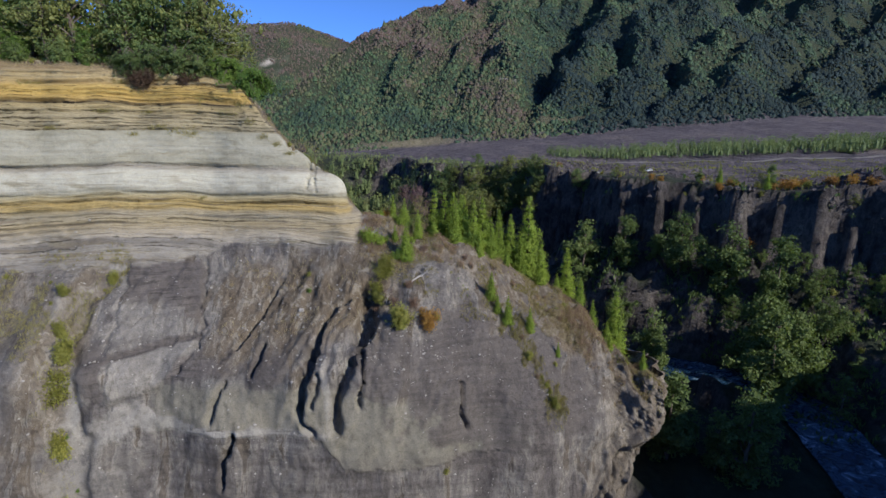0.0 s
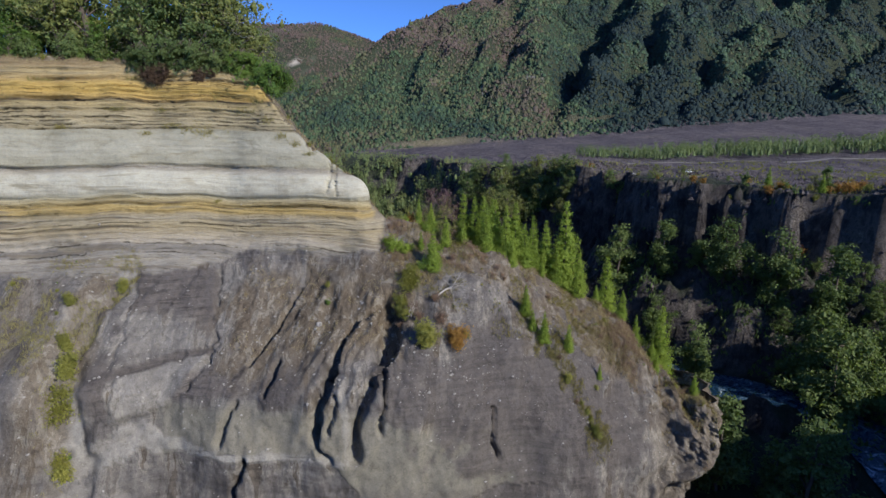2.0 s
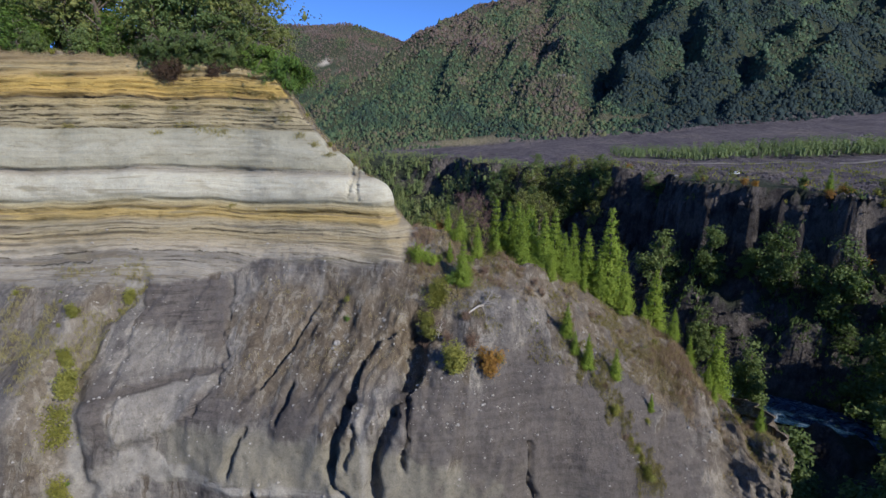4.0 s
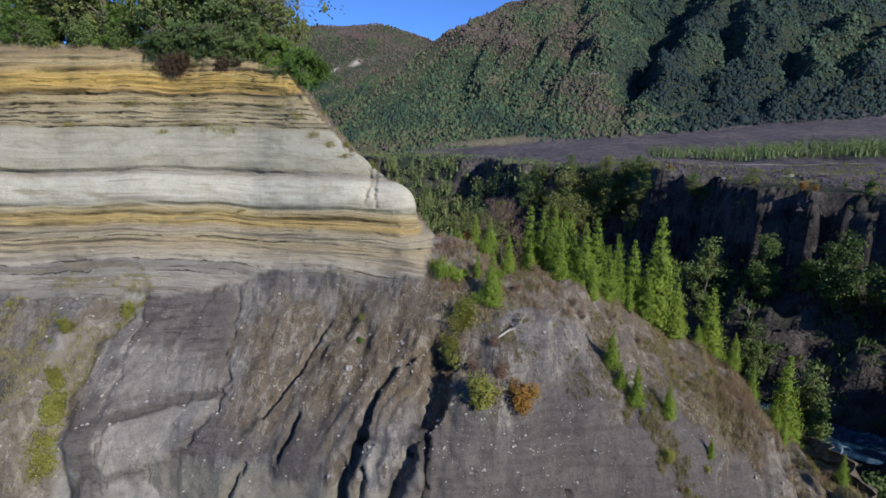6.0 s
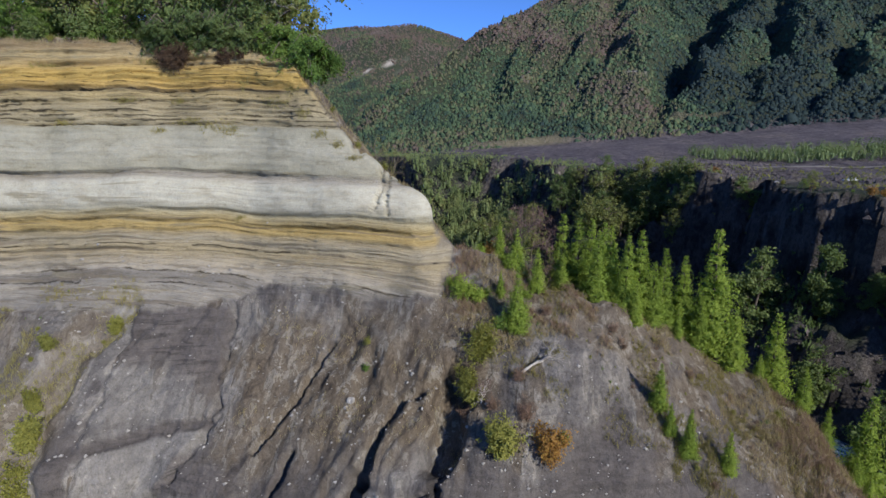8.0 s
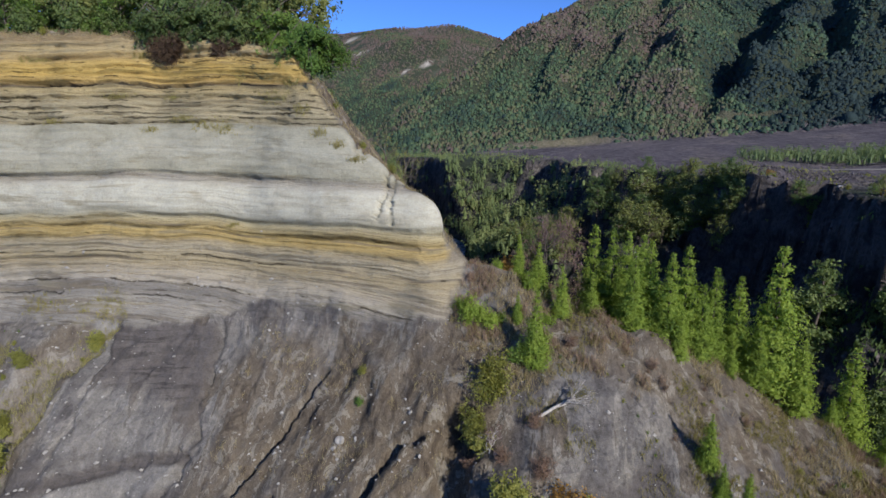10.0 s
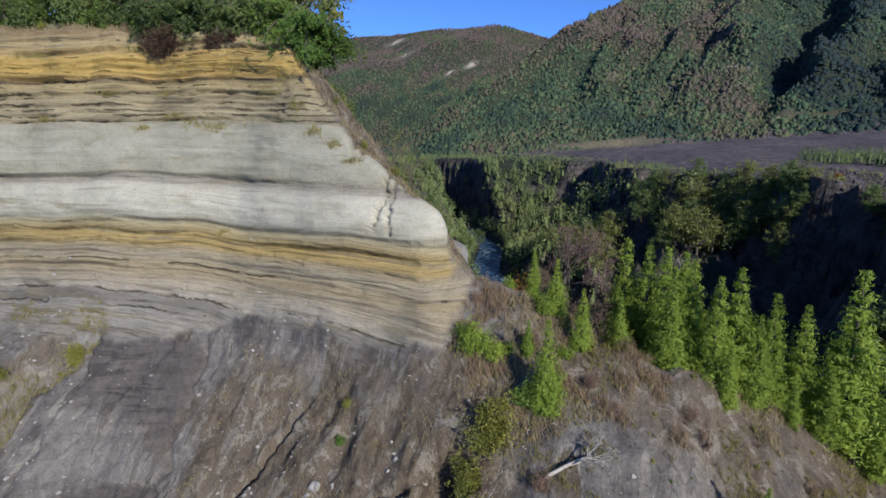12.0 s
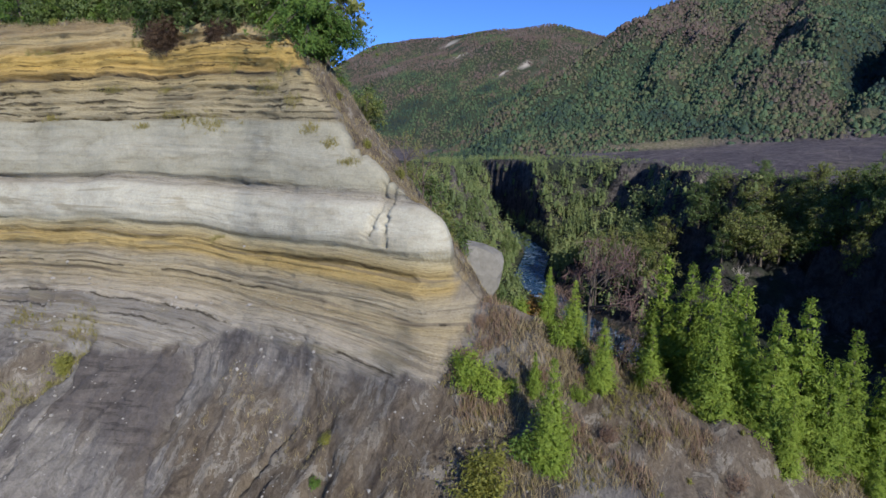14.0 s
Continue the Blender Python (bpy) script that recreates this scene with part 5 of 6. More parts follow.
# closed wood on the terrace over the hollow
spots = []
for i in range(3000):
    x, y = rs.uniform(-24, 50), rs.uniform(226, 272)
    z = float(land(np.array([x]), np.array([y]))[0])
    if len(spots) < 70 and 1 < z < 23.5 and bay_edge(x, y) > 1.06 and free(spots, x, y, 3.2):
        spots.append((x, y))
        put(BEECHES[(2, 4, 0, 4, 1)[i % 5]], USED, x, y, min(rs.uniform(7, 11), 29.5 - z) / 10.0, i * 37 % 360, 0.3)
# thickets along the promontory's foot and rim
scatter(14, (50, 130), (128, 186), 5.0, (4, 7), lambda x, y: -7 < float(inside_line(np.array(x), np.array(y), PROMONTORY)) < -1, [BEECHES[0], BEECHES[1], BEECHES[3]])
scatter(12, (60, 140), (140, 200), 6.0, (2.5, 4.5), lambda x, y: 3 < float(inside_line(np.array(x), np.array(y), PROMONTORY)) < 16, [BEECHES[4], BEECHES[2]])
# cliff's bank round the bend
scatter(44, (-110, -6), (124, 330), 5.0, (6, 12), lambda x, y: near_river(x, y)[1] < 0 and near_river(x, y)[0] > 14, BEECHES)
# wood along the plain's edge
scatter(60, (-60, 62), (200, 290), 4.2, (7, 12), lambda x, y: near_river(x, y)[1] > 0 and 20 < near_river(x, y)[0] < 88 and x < 66 - 0.2 * (y - 205) and bay_edge(x, y) > 1.12 and 3 < float(land(np.array([x]), np.array([y]))[0]) < 23 or x < -12 and near_river(x, y)[1] > 0 and 20 < near_river(x, y)[0] < 60, [BEECHES[0], BEECHES[1], BEECHES[4]])


def crown(P, S, ring, tall, shoulder, gen):
    """Simple tree crowns: a tip, an uneven shoulder and a skirt."""
    k = len(P)
    ang = (np.arange(ring) * 2 * np.pi / ring)[None] + gen.uniform(0, 6.283, k)[:, None]
    tip = np.stack([gen.normal(0, 0.15, k), gen.normal(0, 0.15, k), tall], -1)[:, None]
    r2 = gen.uniform(0.85, 1.35, (k, ring))
    rows = [tip]
    if shoulder:
        r1 = 0.82 * gen.uniform(0.65, 1.3, (k, ring))
        rows.append(np.stack([np.cos(ang) * r1, np.sin(ang) * r1, tall[:, None] * gen.uniform(0.5, 0.85, (k, ring))], -1))
    rows.append(np.stack([np.cos(ang) * r2, np.sin(ang) * r2, gen.uniform(-0.6, 0.1, (k, ring))], -1))
    V = P[:, None] + np.concatenate(rows, 1) * S[:, None, None]
    tri = [(0, 1 + i, 1 + (i + 1) % ring) for i in range(ring)]
    for i in range(ring if shoulder else 0):
        j = (i + 1) % ring
        tri += [(1 + i, 1 + ring + i, 1 + ring + j), (1 + i, 1 + ring + j, 1 + j)]
    return V.reshape(-1, 3), (np.array(tri)[None] + (np.arange(k) * V.shape[1])[:, None, None]).reshape(-1, 3), V.shape[1]


def far_trees():
    """Trees too far off to tell apart: the wood at the plain's edge and the strip beyond the track."""
    gen = np.random.default_rng(8)
    x1, y1 = gen.uniform(-210, 60, 4600), gen.uniform(215, 520, 4600)
    d, side = river_distance(x1, y1)
    ok = (d > 10) & (d < 86 + 24 * fbm(x1 / 30, y1 / 30, 2, 99)) & (x1 > -0.55 * y1 + 20) & (bay_edge(x1, y1) > 1.1) & ((x1 < -14) | (land(x1, y1) > 2)) & (inside_line(x1, y1, PROMONTORY) < -4)
    x2 = gen.uniform(78, 470, 1150)
    y2 = 380 + 0.10 * (x2 - 85) + gen.uniform(-26, 26, 1150) + 6 * fbm(x2 / 25, 0 * x2, 2, 98)
    x, y = np.concatenate([x1[ok], x2]), np.concatenate([y1[ok], y2])
    h = np.concatenate([gen.uniform(6, 11, ok.sum()), gen.uniform(4, 10, len(x2)) * np.clip(0.75 + (x2 - 80) / 500, 0, 1.25)])
    z = land(x, y)
    # on the plain itself only low growth
    h = np.where(np.arange(len(x)) < ok.sum(), np.clip(27 - z + gen.normal(0, 1.0, len(x)), 1.6, h), h)
    n, per = len(x), 58
    u = gen.normal(0, 1, (n, per, 3))
    u /= np.linalg.norm(u, axis=2)[..., None]
    up = gen.uniform(0.12, 1.0, (n, per))
    wide = (0.33 * np.sin(np.pi * np.clip(up, 0, 0.98) ** 0.9) ** 0.6 + 0.03) * gen.uniform(0.7, 1.15, (n, per))
    C = np.stack([x[:, None] + u[..., 0] * wide * h[:, None], y[:, None] + u[..., 1] * wide * h[:, None], z[:, None] + up * h[:, None]], -1)
    v, f = sprays(C.reshape(-1, 3), (u + [0, 0, 0.5]).reshape(-1, 3), np.repeat(h * 0.06 + 0.08, per), 1, gen, 1.3, 0.0, 0.5, 0.5, True)
    tint = np.repeat(np.clip(np.repeat(gen.random(n) * np.where(np.arange(n) < ok.sum(), 1.0, 0.3), per) + gen.normal(0, 0.12, n * per), 0, 1), 4)
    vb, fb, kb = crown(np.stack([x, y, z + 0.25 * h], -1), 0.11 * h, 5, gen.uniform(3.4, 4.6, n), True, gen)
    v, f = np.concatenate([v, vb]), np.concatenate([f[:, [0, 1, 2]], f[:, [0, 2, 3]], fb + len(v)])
    # cores at zero tint: shade inside the crowns put into the colour
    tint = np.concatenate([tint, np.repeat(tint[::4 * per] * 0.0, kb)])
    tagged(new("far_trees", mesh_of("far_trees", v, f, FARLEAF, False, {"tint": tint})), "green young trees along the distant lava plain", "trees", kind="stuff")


far_trees()

# ---------------------------------------------------------------- far forest, one mass of crowns
def far_forest():
    gen = np.random.default_rng(3)
    def field(n, xr, yr, size, least):
        x, y = gen.uniform(*xr, n), gen.uniform(*yr, n)
        m = mountains(x, y)
        ok = (m > least) & (x < 0.93 * y + 10) & (clearing(x, y) + 0.25 * fbm(x / 20, y / 20, 3, 96) < 0.45) & (scarred(x, y) < 0.35)
        x, y = x[ok], y[ok]
        z = land(x, y)
        return np.stack([x, y, z], -1), size * np.exp(gen.normal(0, 0.3, len(x)))

    a, sa = field(105000, (-560, 1150), (640, 1500), 1.75, 0.8)
    b, sb = field(40000, (-1900, 0), (1500, 2800), 3.1, 6.0)
    P, S = np.concatenate([a, b]), np.concatenate([sa, sb])
    # broad crowns first: a lumpy dome with tip, shoulder and skirt; then narrow ones, a tip and a skirt
    order = np.argsort(gen.random(len(P)) > 0.45, kind="stable")
    P, S = P[order], S[order] * np.where(P[order][:, 1] > 1480, 0.8, 1.0)
    n = len(P)
    n1 = int(0.45 * n)
    S[:n1] *= 1.3

    va, fa, ka = crown(P[:n1], S[:n1], 4, 1.1 * gen.uniform(0.8, 1.25, n1), True, gen)
    vb, fb, kb = crown(P[n1:], S[n1:], 5, 2.0 * gen.uniform(0.7, 1.3, n - n1), False, gen)
    V, F = np.concatenate([va, vb]), np.concatenate([fa, fb + len(va)])
    m = mountains(P[:, 0], P[:, 1])
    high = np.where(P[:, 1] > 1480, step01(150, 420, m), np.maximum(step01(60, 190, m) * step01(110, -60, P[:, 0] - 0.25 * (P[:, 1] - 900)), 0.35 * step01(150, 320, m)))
    # tint falls towards the right; far ridge raised to stand in for haze
    turn_haze = 0.40 * high + 0.30 * fbm(P[:, 0] / 95, P[:, 1] / 120, 4, 41) + 0.27 - 0.23 * step01(60, 260, P[:, 0]) + 0.08 * (P[:, 1] > 1480) + gen.normal(0, 0.09, n)
    tint = np.repeat(np.clip(turn_haze, 0, 1), np.where(np.arange(n) < n1, ka, kb))
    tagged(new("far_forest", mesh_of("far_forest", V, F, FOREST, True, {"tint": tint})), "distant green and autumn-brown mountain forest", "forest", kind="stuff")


far_forest()


# ---------------------------------------------------------------- brush, dry grass and stones
def tufts(name, places, size, leaf, label, category, per=7, long=3.0, seed=1, narrow=0.13):
    gen = np.random.default_rng(seed)
    n = len(places)
    v, f = sprays(places, np.repeat([[0, 0, 1.1]], n, 0), size, per, gen, long, -0.2, 0.42)
    w = v.reshape(-1, 4, 3)
    mid = w.mean(1)
    for k in (1, 3):
        w[:, k] = mid + (w[:, k] - mid) * narrow
    tagged(new(name, mesh_of(name, w.reshape(-1, 3), f, leaf, False)), label, category, kind="stuff")


def settled(x, y):
    out = []
    for a, b in zip(x, y):
        h = CLIFF_TREE.ray_cast(Vector((a, b, 90)), Vector((0, 0, -1)))[0]
        if h:
            out.append(h[:])
    return np.array(out)


def on_slope(n, xr, yr, gen, keep):
    x, y = gen.uniform(*xr, n), gen.uniform(*yr, n)
    z = sheet_height(x, y)
    ok = (z > -20) & keep(x, y, z)
    return settled(x[ok], y[ok])


gen = np.random.default_rng(12)


def crest_keep(x, y, z):
    ry = np.interp(x, ST_X, RIM_Y)
    by = np.interp(x, ST_X, BASE_Y)
    edge = np.interp(x, [-14, -8, -3, 5, 9, 18, 37], [-1.5, -1, 3, 4, 0, -3.5, -5])
    return (y > by + edge + 3 * fbm(x / 4, y / 4, 3, 81)) & (y < ry + 9) & (fbm(x / 2.2, y / 2.2, 3, 82) + 0.6 * fbm(x / 7, y / 7, 2, 80) > 0.0)


g1 = on_slope(34000, (-15, 37), (76, 110), gen, crest_keep)
tufts("dry_grass", g1 + [0, 0, 0.12], gen.uniform(0.12, 0.36, len(g1)), STRAW, "straw-coloured dry grass on the spur", "grass", 6)
g2 = on_slope(26000, (-16, 37), (76, 110), gen, lambda x, y, z: crest_keep(x, y, z) & (fbm(x / 5, y / 5, 3, 83) > 0.1))
tufts("brown_brush", g2 + [0, 0, 0.3], gen.uniform(0.18, 0.42, len(g2)), BRUSH, "bare brown brushwood on the spur", "brush", 9, 2.6, 2, 0.09)
g3 = on_slope(8000, (-78, -53), (62, 88), gen, lambda x, y, z: ((line_distance(x, z, [(-56.5, 20), (-59.5, 15), (-59.5, 9), (-58.5, 3.5), (-57.5, -4), (-57, -13)]) < 2.3 + 1.2 * fbm(x / 3, z / 3, 2, 85)) & (fbm(x / 1.6, z / 1.6, 3, 89) > -0.25)) | ((np.abs(x + 68) < 6) & (z > 8) & (z < 19) & (fbm(x / 3, z / 3, 3, 86) > 0.2)))
tufts("gully_grass", g3 + [0, 0, 0.1], gen.uniform(0.16, 0.36, len(g3)), GULLY_GRASS, "yellow-green grass in the dry gully", "grass", 6, 3.0, 3)
hx = gen.uniform(-100, -18, 7000)
hy = np.interp(hx, ST_X, RIM_Y) + gen.uniform(0.1, 1, 7000) ** 2 * np.where(hx < -38, 14, 9) + np.where(hx < -38, -0.2, 0.6)
g4 = settled(hx, hy)
tufts("rim_grass", g4 + [0, 0, 0.1], gen.uniform(0.1, 0.3, len(g4)), STRAW, "dry grass along the cliff's rim", "grass", 4, 3.0, 4)


def stones(name, places, size, material, label, category, seed=1, flat=0.7):
    g = np.random.default_rng(seed)
    base = np.array([(0, 0, 1), (0.9, 0, 0.2), (0.2, 0.9, 0.3), (-0.85, 0.2, 0.15), (-0.1, -0.9, 0.25), (0.5, 0.4, -0.7), (-0.5, -0.3, -0.7)], float)
    tri = np.array([(0, 1, 2), (0, 2, 3), (0, 3, 4), (0, 4, 1), (1, 5, 2), (2, 5, 3), (3, 5, 6), (3, 6, 4), (4, 6, 1), (1, 6, 5)])
    n = len(places)
    a = g.uniform(0, 6.28, n)
    B = base[None] * g.uniform(0.7, 1.3, (n, 7, 3))
    c, s = np.cos(a)[:, None], np.sin(a)[:, None]
    V = np.stack([B[..., 0] * c - B[..., 1] * s, B[..., 0] * s + B[..., 1] * c, B[..., 2] * flat], -1) * size[:, None, None] + places[:, None]
    F = tri[None] + (np.arange(n) * 7)[:, None, None]
    tagged(new(name, mesh_of(name, V.reshape(-1, 3), F.reshape(-1, 3), material, False)), label, category, kind="stuff")


p = on_slope(1700, (-66, 30), (66, 93), gen, lambda x, y, z: (y < np.interp(x, ST_X, BASE_Y) + 1) & (fbm(x / 6, y / 4, 3, 87) > -0.35))
q = on_slope(800, (-14, 8), (66, 84), gen, lambda x, y, z: (z > -4) & (z < 11) & (fbm(x / 4, z / 3, 3, 90) > 0.0))
p = np.concatenate([p, q])
stones("scattered_stones", p + [0, 0, 0.05], 0.06 + 0.24 * gen.random(len(p)) ** 5 + 0.02, STONE, "small pale stones strewn over ash slope", "stones")
lx, ly = gen.uniform(-40, 190, 24000), gen.uniform(105, 330, 24000)
ld, ls = river_distance(lx, ly)
ok = (ls > 0) & (ld + 10 * fbm(lx / 20, ly / 20, 3, 88) > 36) & (ld < 96) & (fbm(lx / 15, ly / 15, 3, 89) > -0.1) & (lx > -40)
lx, ly = np.concatenate([lx[ok][:6200], gen.normal(62, 11, 1100), gen.normal(127, 11, 1100)]), np.concatenate([ly[ok][:6200], gen.normal(250, 6, 1100), gen.normal(154, 10, 1100)])
wx, wy = gen.uniform(-110, 180, 26000), gen.uniform(120, 420, 26000)
wd, ws = river_distance(wx, wy)
wz = land(wx, wy)
steepness = np.hypot(land(wx + 1.5, wy) - wz, land(wx, wy + 1.5) - wz) / 1.5
ok = (ws > 0) & (wd < 150) & (steepness > 1.5)
wx, wy, wz = wx[ok][:1300], wy[ok][:1300], wz[ok][:1300]
stones("wall_rocks", np.stack([wx, wy, wz], -1), 0.25 + 0.8 * gen.random(len(wx)) ** 3, LAVA, "broken dark rock of the canyon wall", "rocks", 3, 1.25)
stones("lava_blocks", np.stack([lx, ly, land(lx, ly)], -1), 0.2 + 0.75 * gen.random(len(lx)) ** 4, LAVA, "jagged dark lava blocks along the canyon's edge", "rocks", 2, 0.9)
px, py = gen.uniform(45, 260, 5200), gen.uniform(150, 335, 5200)
pd, ps = river_distance(px, py)
ok = (ps > 0) & (pd > 48) & (fbm(px / 13, py / 13, 3, 97) > 0.0)
px, py = px[ok], py[ok]
pl = np.stack([px, py, land(px, py)], -1)
tufts("plain_scrub", pl + [0, 0, 0.25], gen.uniform(0.3, 0.8, len(pl)), DULL, "low olive scrub on the lava plain", "scrub", 5, 1.6, 5, 0.5)
g6 = on_slope(2600, (-38, -12), (77, 92), gen, lambda x, y, z: (z > 10) & (z < 20) & (fbm(x / 2.5, z / 2.5, 3, 98) > 0.25))
tufts("slope_grass", g6 + [0, 0, 0.08], gen.uniform(0.12, 0.26, len(g6)), STRAW, "sparse dry grass on the brown rubble", "grass", 6, 3.0, 6)

# undergrowth on the canyon's benches
ux, uy = gen.uniform(10, 140, 9000), gen.uniform(100, 235, 9000)
ud, us_ = river_distance(ux, uy)
uz = land(ux, uy)
ok = (us_ > 0) & (ud > 11) & ((uz < 6) | (gen.random(9000) < 0.25)) & (uz < 25) & (fbm(ux / 8, uy / 8, 3, 101) > -0.1) & (bay_edge(ux, uy) > 1.15)
ul = np.stack([ux, uy, uz], -1)[ok]
tufts("canyon_scrub", ul + [0, 0, 0.4], gen.uniform(0.5, 1.1, len(ul)), BEECH, "dense dark green undergrowth on canyon benches", "scrub", 6, 1.5, 7, 0.6)

g7 = on_slope(18000, (-16, 37), (74, 110), gen, lambda x, y, z: (y > np.interp(x, ST_X, BASE_Y) - 3.0) & (y < np.interp(x, ST_X, RIM_Y) + 6) & (fbm(x / 3.2, y / 3.2, 3, 111) > 0.28))
tufts("olive_grass", g7 + [0, 0, 0.1], gen.uniform(0.12, 0.3, len(g7)), LEDGE, "olive yellow grass tufts on the spur", "grass", 7, 2.8, 8, 0.16)


EDGE = [(7.5, 13.0), (10.5, 9.0), (13.5, 5.5), (16.5, 1.5), (18.0, -3.5)]
g8 = on_slope(9000, (4, 22), (72, 90), gen, lambda x, y, z: (line_distance(x, z, EDGE) < 1.3 + 0.9 * fbm(x / 2, z / 2, 3, 138)) & (fbm(x / 1.4, z / 1.4, 3, 139) > -0.2))
tufts("edge_grass", g8 + [0, 0, 0.12], gen.uniform(0.14, 0.34, len(g8)), LEDGE, "olive dry grass down the spur's edge", "grass", 7, 2.8, 10, 0.16)

# ---------------------------------------------------------------- single shrubs, bare trees, rocks, the parked car
SHRUBS = {"bright": shrub(3.0, 71, BRIGHT), "dull": shrub(3.0, 72, DULL), "rust": shrub(3.0, 73, RUST), "brush": shrub(3.0, 74, BRUSH, 230, 4, 1.0, 3.0, 0.1), "roots": shrub(3.0, 76, ROOTS, 360, 4, 1.0, 2.6, 0.13), "tall": shrub(3.0, 75, BRIGHT, 190, 4, 1.35), "seedling": shrub(3.0, 79, DULL, 72, 4, 1.1, 1.6, 0.5), "sprig": shrub(3.0, 80, BRIGHT, 72, 4, 1.2, 1.6, 0.5), "twigs": shrub(3.0, 81, BRUSH, 90, 4, 1.0, 3.0, 0.12), "round": shrub(3.0, 77, DULL, 540, 8, 1.15, 1.5, 0.38, 0.6), "lime": shrub(3.0, 82, CEDAR, 330, 7, 0.75, 1.7, 0.36, 0.55), "under": shrub(3.0, 83, BEECH, 330, 6, 0.9, 1.5, 0.4, 0.6), "amber": shrub(3.0, 78, RUST, 500, 8, 1.3, 1.5, 0.38, 0.6)}
for key, words in (("bright", "bright green leafy shrub"), ("dull", "olive yellow-green shrub"), ("rust", "orange autumn-leaved shrub"), ("brush", "bare brown twiggy shrub"), ("roots", "dark brown hanging roots and brush"), ("tall", "upright bright green evergreen shrub"), ("seedling", "small yellow-green seedling shrub"), ("sprig", "small bright green seedling shrub"), ("twigs", "small bare brown twiggy shrub"), ("round", "dense rounded yellow-green shrub"), ("under", "dark green leafy undergrowth shrub"), ("lime", "sprawling bright lime-green evergreen shrub"), ("amber", "dense amber autumn-leaved shrub")):
    tagged(SHRUBS[key], words + " rooted in the ash slope", "shrub", "shrubs of the slope")
